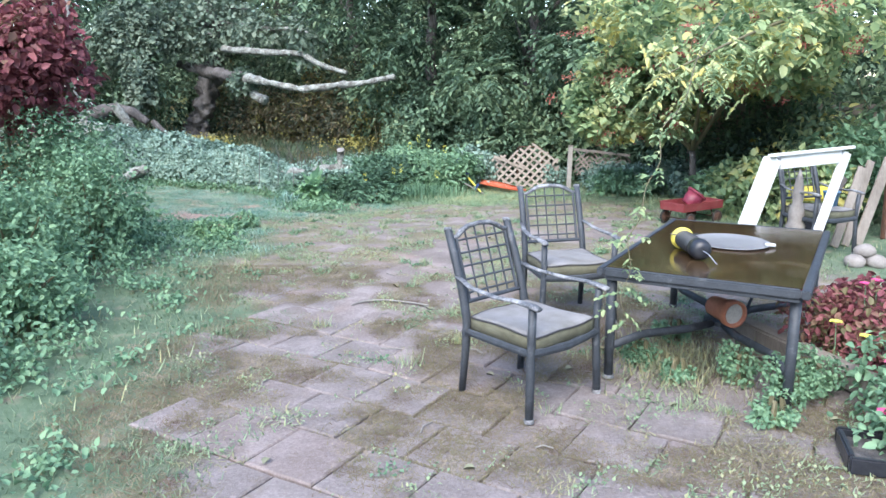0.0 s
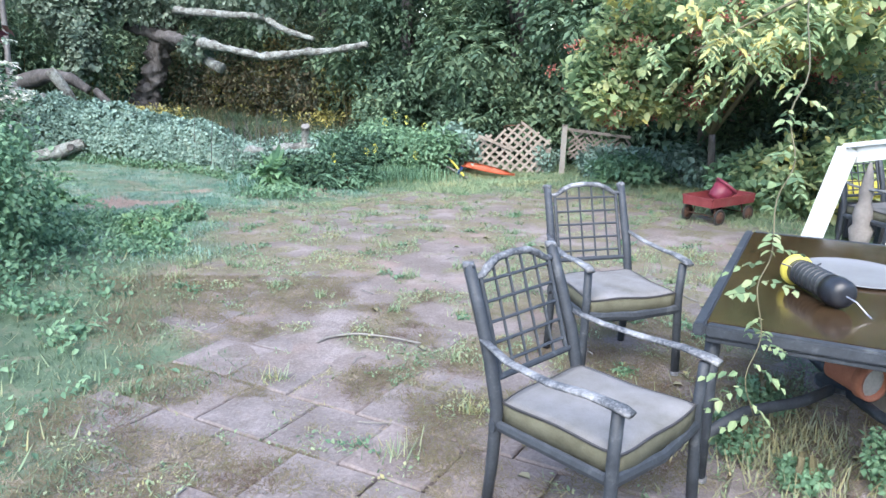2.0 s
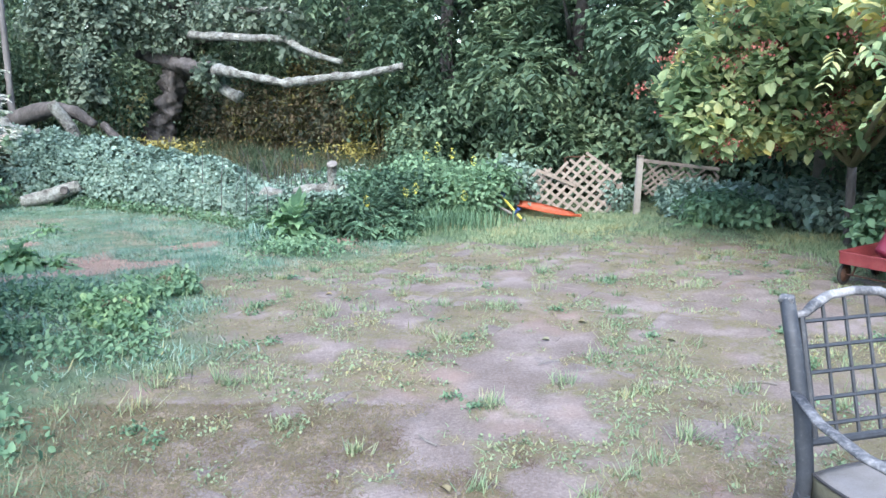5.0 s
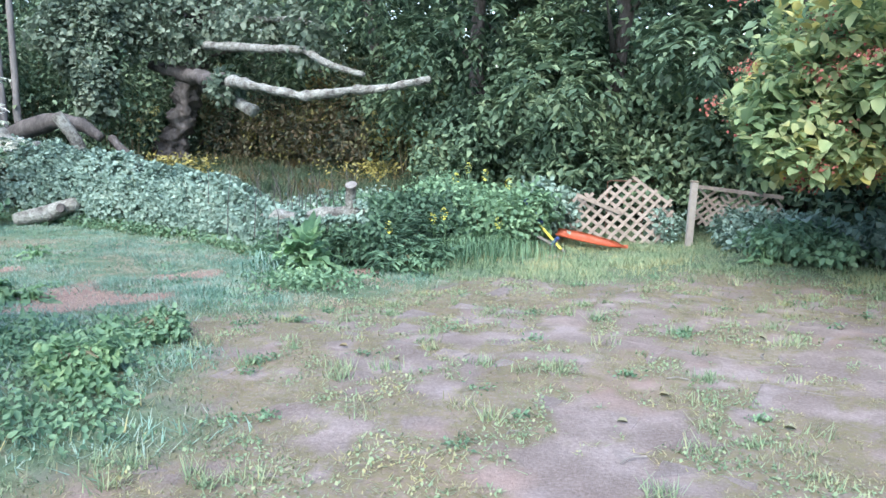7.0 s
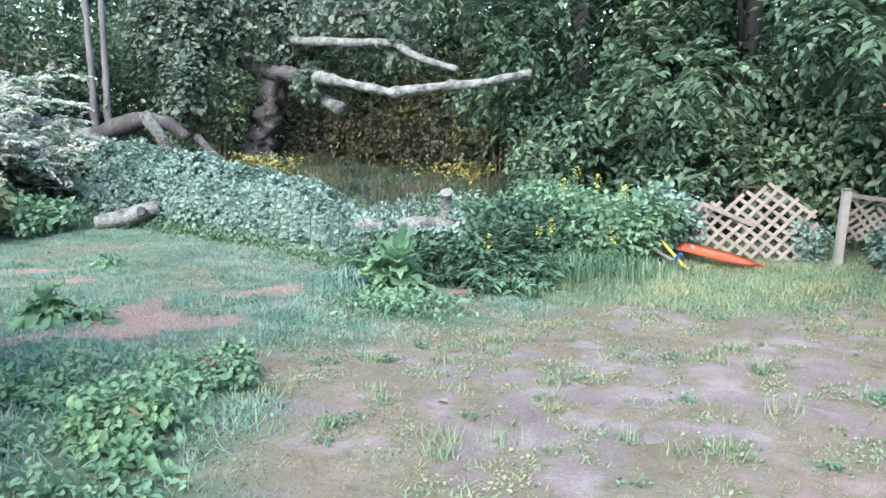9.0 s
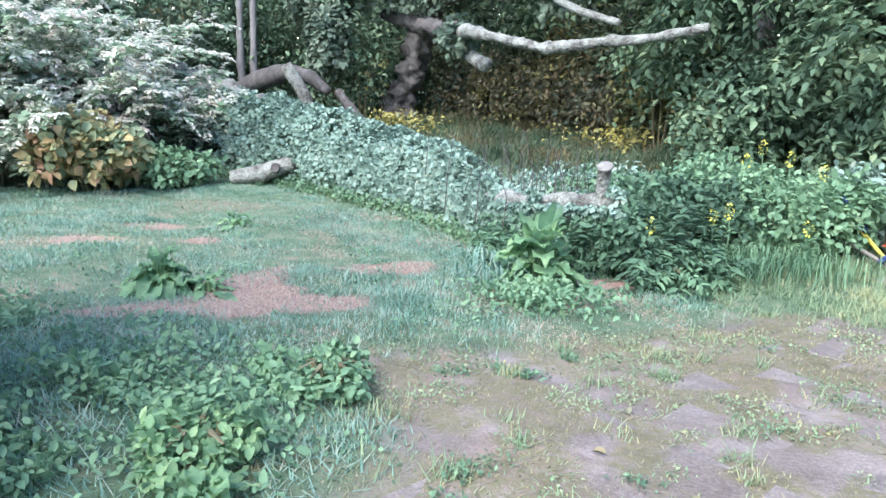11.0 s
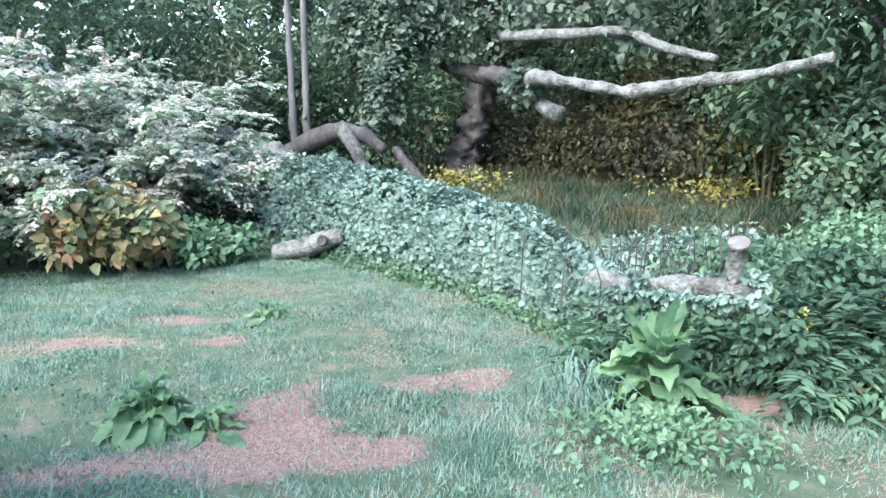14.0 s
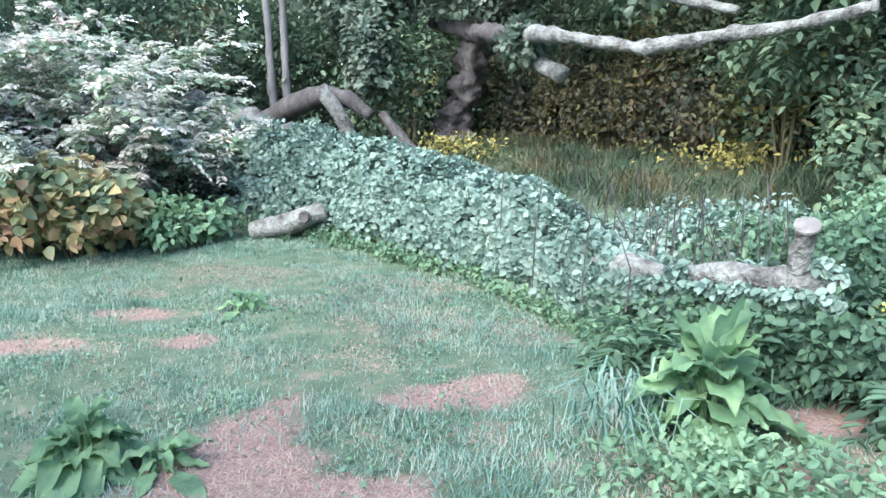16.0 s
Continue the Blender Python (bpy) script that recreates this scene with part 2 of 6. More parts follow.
def lathe(bm, profile, sides=20, m=Matrix()):
    rings = [[bm.verts.new(m @ Vector((r * math.cos(a), r * math.sin(a), z))) for a in (2 * math.pi * k / sides for k in range(sides))] for r, z in profile]
    for a, b in zip(rings, rings[1:]):
        for k in range(sides):
            bm.faces.new((a[k], a[(k + 1) % sides], b[(k + 1) % sides], b[k]))
    bm.faces.new(rings[0][::-1])
    bm.faces.new(rings[-1])
    return bm


def unit(v):
    return v / np.maximum(np.linalg.norm(v, axis=-1, keepdims=True), 1e-9)


RNG = np.random.default_rng(7)


def leaf_arrays(p, along, up, length, width, fold=0.13, droop=0.18, six=False):
    """One folded leaf at each p: verts and faces."""
    n = len(p)
    length, width = np.broadcast_to(length, n)[:, None], np.broadcast_to(width, n)[:, None]
    along = unit(along)
    side = unit(np.cross(along, up))
    nor = np.cross(side, along)
    if six:
        v = np.stack([p, p + along * length * 0.3 + side * width * 0.5 + nor * fold * width, p + along * length * 0.72 + side * width * 0.38 + nor * (fold * width - droop * length * 0.35),
                      p + along * length - nor * droop * length, p + along * length * 0.72 - side * width * 0.38 + nor * (fold * width - droop * length * 0.35), p + along * length * 0.3 - side * width * 0.5 + nor * fold * width], 1)
        i = np.arange(n)[:, None] * 6
        f = np.concatenate([i + np.array([0, 1, 2, 3]), i + np.array([0, 3, 4, 5])])
        return v.reshape(-1, 3), f
    v = np.stack([p, p + along * length * 0.45 + side * width * 0.5 + nor * fold * width, p + along * length - nor * droop * length, p + along * length * 0.45 - side * width * 0.5 + nor * fold * width], 1)
    return v.reshape(-1, 3), np.arange(n * 4).reshape(n, 4)


def joined(*sets):
    vs, fs, k = [], [], 0
    for v, f in sets:
        vs.append(v)
        fs.append(f + k)
        k += len(v)
    return np.concatenate(vs), np.concatenate(fs)


def rand_dirs(n):
    return unit(RNG.normal(size=(n, 3)))


def blob_points(centre, radii, n, hollow=0.55, lump=0.25):
    """Points in an uneven, lumpy shell, and their outward directions."""
    d = rand_dirs(n)
    c, r = np.asarray(centre, float), np.asarray(radii, float)
    ph = RNG.uniform(0, 6.28, 6)
    bulge = 1 + lump * (np.sin(d[:, 0] * 5 + ph[0]) * np.sin(d[:, 1] * 4 + ph[1]) + 0.6 * np.sin(d[:, 2] * 7 + ph[2]) * np.sin(d[:, 0] * 8 + ph[3]))
    k = (hollow + (1 - hollow) * RNG.random(n) ** 0.5) * bulge
    return c + d * r * k[:, None], d


def sprig_arrays(p, out, length, pairs, leaf, wide=0.4, drop=0.5):
    """Feathered sprigs: leaflets in pairs along a drooping stem."""
    n = len(p)
    out = unit(out + RNG.normal(scale=0.35, size=(n, 3)) + np.array([0, 0, -0.1]))
    side = unit(np.cross(out, np.array([0, 0, 1.0])) + 1e-4)
    length = length * RNG.uniform(0.6, 1.2, n)[:, None]
    sets = []
    for j in range(pairs):
        u = (j + 0.6) / pairs
        q = p + out * length * u + np.array([0, 0, -1.0]) * length * drop * u * u
        for s in (-1, 1):
            a = unit(side * s + out * 0.55 + np.array([0, 0, -0.35]) + RNG.normal(scale=0.18, size=(n, 3)))
            size = leaf * RNG.uniform(0.7, 1.25, n) * (0.75 + 0.5 * math.sin(math.pi * u))
            sets.append(leaf_arrays(q, a, np.array([0, 0, 1.0]) + RNG.normal(scale=0.3, size=(n, 3)), size, size * wide, six=pairs > 6 or leaf < 0.1))
    return joined(*sets)


def loose_leaves(p, out, leaf, wide=0.7, six=False, flatness=0.6):
    n = len(p)
    a = unit(out * 0.4 + RNG.normal(scale=0.7, size=(n, 3)) + np.array([0, 0, -0.2]))
    size = leaf * RNG.uniform(0.6, 1.35, n)
    return leaf_arrays(p, a, out * flatness + np.array([0, 0, 0.8]) + RNG.normal(scale=0.35, size=(n, 3)), size, size * wide, six=six)


def blades(p, height, width, lean=0.5, bent=False):
    """Grass blades at the points p, straight or arching."""
    n = len(p)
    h = (height * RNG.uniform(0.5, 1.3, n))[:, None]
    a = RNG.uniform(0, 6.283, n)
    d = np.stack([np.cos(a), np.sin(a), np.zeros(n)], 1)
    s = np.stack([-np.sin(a), np.cos(a), np.zeros(n)], 1) * width * RNG.uniform(0.6, 1.3, n)[:, None]
    k = lean * RNG.uniform(0.3, 1.4, n)[:, None]
    up = np.array([0, 0, 1.0])
    tip = p + up * h * (1 / (1 + 0.5 * k)) + d * h * k * 0.8
    if not bent:
        v = np.stack([p - s * 0.5, p + s * 0.5, tip + s * 0.12, tip - s * 0.12], 1)
        return v.reshape(-1, 3), np.arange(n * 4).reshape(n, 4)
    mid = p + up * h * 0.75 + d * h * k * 0.25
    tip = p + up * h * (0.95 - 0.45 * k) + d * h * k * 0.85
    v = np.stack([p - s * 0.4, p + s * 0.4, mid + s * 0.5, mid - s * 0.5, tip + s * 0.06, tip - s * 0.06], 1)
    i = np.arange(n)[:, None] * 6
    return v.reshape(-1, 3), np.concatenate([i + np.array([0, 1, 2, 3]), i + np.array([3, 2, 4, 5])])


def smooth01(a, b, x):
    t = np.clip((x - a) / (b - a), 0, 1)
    return t * t * (3 - 2 * t)


def vnoise(x, y, size, seed=0, octaves=2):
    """Smooth wandering values, 0 to 1, whose lumps are about size metres across."""
    table = np.random.default_rng(1000 + seed).random((64, 64))
    total, weight = 0.0, 0.0
    for o in range(octaves):
        u, v = np.asarray(x, float) / size * 2 ** o + 7.3 * o + 640, np.asarray(y, float) / size * 2 ** o + 3.1 * o + 640
        i, j = np.floor(u).astype(int), np.floor(v).astype(int)
        a, b = u - i, v - j
        a, b = a * a * (3 - 2 * a), b * b * (3 - 2 * b)
        q = (table[i % 64, j % 64] * (1 - a) + table[(i + 1) % 64, j % 64] * a) * (1 - b) + (table[i % 64, (j + 1) % 64] * (1 - a) + table[(i + 1) % 64, (j + 1) % 64] * a) * b
        total, weight = total + q * 0.55 ** o, weight + 0.55 ** o
    return total / weight


def ground_z(x, y):
    """Level by the patio, a shallow dip before the fallen log, a rise to the wood."""
    x, y = np.asarray(x, float), np.asarray(y, float)
    z = -0.19 * smooth01(8.2, 12.8, y) * (0.4 + 0.6 * smooth01(3.5, -3.0, x)) + 0.45 * smooth01(14.5, 22, y) - 0.13 * smooth01(12.2, 14.0, y) * smooth01(-0.4, 1.2, x) * smooth01(6.5, 4.5, x)
    z = z + 0.02 * np.sin(x * 1.7 + 0.4) * np.sin(y * 1.3) * smooth01(6, 10, y)
    return z + 0.008 * np.sin(x * 3.1 + 1) * np.cos(y * 2.7) + 0.004 * np.sin(x * 9 + y * 4) * np.sin(y * 8 - x * 3)


def on_ground(x, y, lift=0.0):
    return np.stack([x, y, ground_z(x, y) + lift], 1)


def patio_edge(y):
    """The x at which bare ground gives way to the green on the walker's left."""
    return np.interp(y, [-4, 0, 4, 5.5, 7, 8.8, 10.2, 10.7, 11.3, 11.9, 12.4], [-1.6, -1.6, -1.5, -1.75, -2.0, -2.35, -2.5, -2.0, -1.3, -0.4, 1.2])


def bare(x, y):
    """1 on the trodden patio, 0 on the green."""
    w = 0.25 * np.sin(y * 2.3 + x) + 0.15 * np.sin(y * 5.1 + 2)
    a = smooth01(-0.25, 0.35, x - patio_edge(y) + w)
    return a * smooth01(12.3, 11.5, y + 0.25 * np.sin(x * 2.2)) * smooth01(4.4, 3.6, x + 0.09 * y - 0.3)


PS, GAP, PTURN = 0.42, 0.012, 59


def turf(x, y):
    """How thickly low weeds have taken the patio, 0 to 1: in clumps, thicker along the joints."""
    ca, sa = math.cos(radians(PTURN)), math.sin(radians(PTURN))
    u = ((x - 0.3) * ca + (y - 1.2) * sa) / PS
    row = np.floor(u + 0.5)
    v = (-(x - 0.3) * sa + (y - 1.2) * ca) / PS - 0.5 * np.mod(row, 2)
    joint = np.maximum(smooth01(0.36, 0.5, np.abs(u - row)), smooth01(0.36, 0.5, np.abs(v - np.round(v))))
    k = 0.66 * vnoise(x, y, 0.23, 1, 3) + 0.34 * vnoise(x, y, 1.1, 2) + 0.06 * joint
    need = 0.515 - 0.08 * smooth01(4.4, 6.6, y) - 0.04 * smooth01(8.5, 11.5, y) - 0.03 * smooth01(0.8, 2.4, x)
    return smooth01(need, need + 0.1, k)


# ---- ground: one sheet to the horizon ----
xs = np.unique(np.concatenate([np.linspace(-600, -30, 12), np.linspace(-30, -8, 30), np.linspace(-8, -2.6, 70), np.linspace(-2.6, 3.8, 150), np.linspace(3.8, 7, 40), np.linspace(7, 30, 30), np.linspace(30, 600, 12)]))
ys = np.unique(np.concatenate([np.linspace(-600, -8, 14), np.linspace(-8, 0, 20), np.linspace(0, 2.4, 20), np.linspace(2.4, 12.6, 235), np.linspace(12.6, 16, 45), np.linspace(16, 40, 40), np.linspace(40, 600, 12)]))
gx, gy = np.meshgrid(xs, ys)
gv = on_ground(gx.ravel(), gy.ravel())
gv[:, 2] -= 0.03 * bare(gv[:, 0] - 0.15, gv[:, 1]) * smooth01(5.6, 4.2, gv[:, 1]) * smooth01(1.6, 2.2, gv[:, 1])
ii = np.arange(len(xs) * len(ys)).reshape(len(ys), len(xs))
gf = np.stack([ii[:-1, :-1], ii[:-1, 1:], ii[1:, 1:], ii[1:, :-1]], -1).reshape(-1, 4)
ground = arrays("ground", gv, gf, GROUND, smooth=True)
tagged(ground, "sandy trodden yard soil turning to lawn and meadow", "ground", kind="structure")
green = ground.data.attributes.new("green", "FLOAT", "POINT")


def dirt(x, y):
    """Bare reddish scrapes in the lawn."""
    d = np.zeros_like(x)
    for cx, cy, rx, ry, a in ((-4.08, 11.0, 0.34, 0.56, 0.15), (-3.95, 10.5, 0.42, 0.28, 0.3), (-4.4, 10.22, 0.36, 0.15, 0.5), (-3.32, 10.82, 0.36, 0.24, 0.6), (-3.36, 12.12, 0.42, 0.22, 0.5), (-6.35, 11.82, 0.36, 0.2, 0.5), (-6.3, 12.7, 0.32, 0.14, 0.2), (-5.4, 12.3, 0.2, 0.12, 0), (-1.6, 12.34, 0.24, 0.2, 0.3), (-1.82, 11.72, 0.16, 0.2, 0.3)):
        u, v = (x - cx) * math.cos(a) + (y - cy) * math.sin(a), -(x - cx) * math.sin(a) + (y - cy) * math.cos(a)
        r = 1.12 * np.sqrt((u / rx) ** 2 + (v / ry) ** 2) + 1.5 * (vnoise(x, y, 0.3, 31, 3) - 0.5)
        d = np.maximum(d, smooth01(1.4, 0.75, r))
    return d


green.data.foreach_set("value", (1 - np.maximum(bare(gv[:, 0], gv[:, 1]), dirt(gv[:, 0], gv[:, 1]))).astype(np.float32))

scrape_ = ground.data.attributes.new("scrape", "FLOAT", "POINT")
scrape_.data.foreach_set("value", dirt(gv[:, 0], gv[:, 1]).astype(np.float32))
weeds_ = ground.data.attributes.new("weeds", "FLOAT", "POINT")
weeds_.data.foreach_set("value", (turf(gv[:, 0], gv[:, 1]) * (np.abs(gv[:, 0]) < 9) * (np.abs(gv[:, 1] - 7) < 9)).astype(np.float32))


# ---- woods ----
def wood_tree(x, y, height, spread, leaf_mat, n, leaf=0.13, low=0.3, trunk=0.14, lean=(0, 0), name="tree", label="", sprig=True, bark=None):
    z = float(ground_z(x, y))
    t = empty(name, pose(x, y, z), label or "broad-leaved tree with a dense dark green crown", "tree", "trees of the wood edge")
    bm = bmesh.new()
    top = Vector((lean[0], lean[1], height * 0.8))
    pts = [Vector((0, 0, -0.1)).lerp(top, k / 6) + Vector((0.12 * math.sin(k * 2.1 + x), 0.12 * math.cos(k * 1.7 + y), 0)) * (k > 0) for k in range(7)]
    tube(bm, pts, [trunk * (1.25 - k / 7) for k in range(7)], 8)
    part("trunk", bm, bark or BARK, t, smooth=True)
    for k in range(5):
        bm = bmesh.new()
        s = pts[1 + k]
        a = k * 2.4 + x
        e = s + Vector((math.cos(a) * spread * 0.7, math.sin(a) * spread * 0.7, height * 0.14))
        tube(bm, [s, s.lerp(e, 0.5) + Vector((0, 0, 0.15)), e], [trunk * 0.45, trunk * 0.28, trunk * 0.08], 6)
        part("limb", bm, bark or BARK, t, smooth=True)
    sets, blobs = [], 30
    for k in range(blobs):
        a = k * 2.39996 + y
        q = (k + 0.5) / blobs
        zz = low + 0.3 + (height - low - 0.6) * q
        reach = spread * (0.35 + 0.65 * math.sin(math.pi * (0.12 + 0.8 * q))) * (0.75 + 0.3 * math.sin(k * 1.7))
        c = (top.x * q + math.cos(a) * reach, top.y * q + math.sin(a) * reach, zz + 0.25 * math.sin(k * 3.1))
        r = spread * (0.3 + 0.12 * math.sin(k * 2.7 + x))
        p, d = blob_points(c, (r, r, r * 0.72), n // blobs, 0.5, 0.3)
        ok = p[:, 2] > 0.02
        sets.append(sprig_arrays(p[ok], d[ok], leaf * 2.6, 4, leaf, 0.46) if sprig else loose_leaves(p[ok], d[ok], leaf))
    v, f = joined(*sets)
    arrays("crown", v, f, leaf_mat, t)
    return t


for i, (x, y, h, s, n) in enumerate(((2.0, 17.2, 8, 2.2, 2600), (4.6, 16.0, 8.5, 2.4, 2600), (-0.2, 18.6, 8.5, 2.2, 2400), (7.2, 14.2, 8, 2.4, 2200), (9.3, 11.0, 8, 2.4, 1600),
                                     (-2.6, 22.5, 9, 2.4, 2000), (1.0, 22, 9.5, 2.6, 1800), (-5.4, 25, 9, 2.6, 1800), (-9, 26, 9, 2.8, 1800), (-12.5, 24.5, 9, 2.8, 1800), (-15, 21.5, 9, 2.8, 1800),
                                     (-16, 17, 9, 2.8, 1400), (-14, 13, 8, 2.6, 1200), (-3, 29, 10, 3, 1300), (-8, 31, 10, 3, 1300), (-13, 30, 10, 3, 1300), (3, 27, 10, 3, 1300), (8, 20, 10, 3, 1300))):
    wood_tree(x, y, h, s, LEAF_WOOD, int(n * 1.05), 0.15 if y < 20 else 0.17)


# ---- more materials ----
FABRIC = plain("cushion_fabric", [(0.32, (0.115, 0.113, 0.1)), (0.48, (0.18, 0.178, 0.182)), (0.68, (0.25, 0.248, 0.262))], 5, 0.95, 0, 0.4, 0.002, 300)
FABRIC_SIDE = plain("mildewed_fabric", [(0.35, (0.075, 0.075, 0.05)), (0.65, (0.15, 0.15, 0.11))], 9, 0.95, 0, 0.4, 0.002, 300)
PIPING = plain("dark_piping", [(0.3, (0.03, 0.03, 0.035)), (0.7, (0.06, 0.06, 0.065))])


def glass_build(nt, b):
    film = ramp(nt, noisy(nt, 3.0, 5), [(0.35, (0.026, 0.016, 0.009)), (0.55, (0.045, 0.028, 0.015)), (0.75, (0.075, 0.05, 0.028))])
    speck = ramp(nt, noisy(nt, 70, 3), [(0.68, (0, 0, 0)), (0.72, (1, 1, 1))])
    nt.links.new(mixed(nt, speck, film, (0.16, 0.14, 0.10)), b.inputs["Base Color"])
    nt.links.new(ramp(nt, noisy(nt, 6, 5), [(0.3, (0.06, 0.06, 0.06)), (0.7, (0.22, 0.22, 0.22))]), b.inputs["Roughness"])


TABLE_GLASS = material("brown_tinted_glass", glass_build)
PALE_GLASS = plain("frosted_tray", [(0.3, (0.2, 0.205, 0.225)), (0.7, (0.26, 0.265, 0.285))], 4, 0.25)
TERRACOTTA = plain("terracotta", [(0.3, (0.42, 0.15, 0.09)), (0.7, (0.55, 0.23, 0.14))], 20, 0.8)
POT_SOIL = plain("pale_potting_mix", [(0.3, (0.38, 0.34, 0.29)), (0.7, (0.55, 0.51, 0.45))], 40, 0.95)
BLACK_PLASTIC = plain("black_plastic", [(0.3, (0.012, 0.014, 0.02)), (0.7, (0.03, 0.033, 0.042))], 30, 0.35)
MESH_GREY = plain("grey_seed_tube", [(0.3, (0.03, 0.035, 0.038)), (0.7, (0.075, 0.08, 0.082))], 60, 0.4)
YELLOW_PLASTIC = plain("yellow_plastic", [(0.3, (0.55, 0.48, 0.07)), (0.7, (0.68, 0.6, 0.13))], 12, 0.45)
STEEL = plain("bright_wire", [(0.3, (0.5, 0.5, 0.5)), (0.7, (0.65, 0.65, 0.65))], 30, 0.3, 0.9)
WAGON_RED = plain("faded_red_enamel", [(0.3, (0.16, 0.025, 0.03)), (0.55, (0.25, 0.05, 0.055)), (0.75, (0.24, 0.1, 0.085))], 8, 0.5)
POT_RED = plain("maroon_plastic", [(0.3, (0.17, 0.02, 0.045)), (0.7, (0.25, 0.04, 0.07))], 8, 0.4)
RUBBER = plain("perished_rubber", [(0.3, (0.02, 0.02, 0.02)), (0.7, (0.06, 0.055, 0.05))], 25, 0.9)
RUST = plain("rust", [(0.3, (0.045, 0.03, 0.025)), (0.7, (0.15, 0.075, 0.05))], 25, 0.9, 0.2)
WHITE_PAINT = plain("flaking_white_paint", [(0.25, (0.3, 0.3, 0.28)), (0.4, (0.55, 0.57, 0.575)), (0.7, (0.62, 0.64, 0.65))], 7, 0.55)
GREY_WOOD = plain("weathered_board", [(0.3, (0.13, 0.115, 0.1)), (0.5, (0.22, 0.195, 0.175)), (0.7, (0.31, 0.28, 0.255))], 4, 0.9, 0, 0.6, 0.004, 60, (1, 1, 0.25))
LATH = plain("weathered_lath", [(0.3, (0.16, 0.135, 0.115)), (0.5, (0.26, 0.225, 0.195)), (0.7, (0.35, 0.315, 0.28))], 6, 0.9, 0, 0.5, 0.003, 60)
PINK_BOARD = plain("pinkish_door_panel", [(0.3, (0.18, 0.145, 0.13)), (0.7, (0.28, 0.23, 0.21))], 3, 0.7)
ORANGE = plain("orange_plastic", [(0.3, (0.58, 0.13, 0.06)), (0.7, (0.72, 0.24, 0.14))], 8, 0.45)
BLUE = plain("blue_plastic", [(0.3, (0.03, 0.06, 0.2)), (0.7, (0.06, 0.11, 0.32))], 8, 0.4)
BLUE_PALE = plain("sky_blue_plastic", [(0.3, (0.08, 0.2, 0.34)), (0.7, (0.12, 0.28, 0.45))], 8, 0.4)
PALE_WOOD = plain("bleached_post", [(0.3, (0.27, 0.25, 0.23)), (0.6, (0.4, 0.38, 0.355)), (0.8, (0.47, 0.45, 0.43))], 4, 0.9, 0, 0.5, 0.004, 60)
STONE = plain("pale_stone", [(0.3, (0.16, 0.145, 0.14)), (0.7, (0.29, 0.275, 0.265))], 7, 0.9, 0, 0.6, 0.01, 40)


def paver_build(nt, b):
    info = nt.nodes.new("ShaderNodeObjectInfo")
    tone = ramp(nt, info.outputs["Random"], [(0.0, (0.15, 0.13, 0.132)), (0.45, (0.195, 0.172, 0.175)), (0.75, (0.24, 0.21, 0.213)), (1.0, (0.24, 0.165, 0.15))])
    dust = ramp(nt, noisy(nt, 4, 6, 0.7), [(0.36, (0.11, 0.09, 0.085)), (0.5, (0.19, 0.166, 0.165)), (0.64, (0.32, 0.286, 0.29))])
    grit = ramp(nt, noisy(nt, 55, 5, 0.75), [(0.3, (0.06, 0.048, 0.044)), (0.5, (0.19, 0.166, 0.164)), (0.7, (0.38, 0.34, 0.335))])
    litter = ramp(nt, noisy(nt, 9, 9, 0.8), [(0.53, (0, 0, 0)), (0.64, (0.45, 0.45, 0.45))])
    nt.links.new(mixed(nt, litter, mixed(nt, 0.36, mixed(nt, 0.6, tone, dust), grit), (0.15, 0.118, 0.09)), b.inputs["Base Color"])
    b.inputs["Roughness"].default_value = 0.9
    bump(nt, b, noisy(nt, 30, 8, 0.75), 0.7, 0.016)


PAVER = material("dusty_concrete_paver", paver_build)


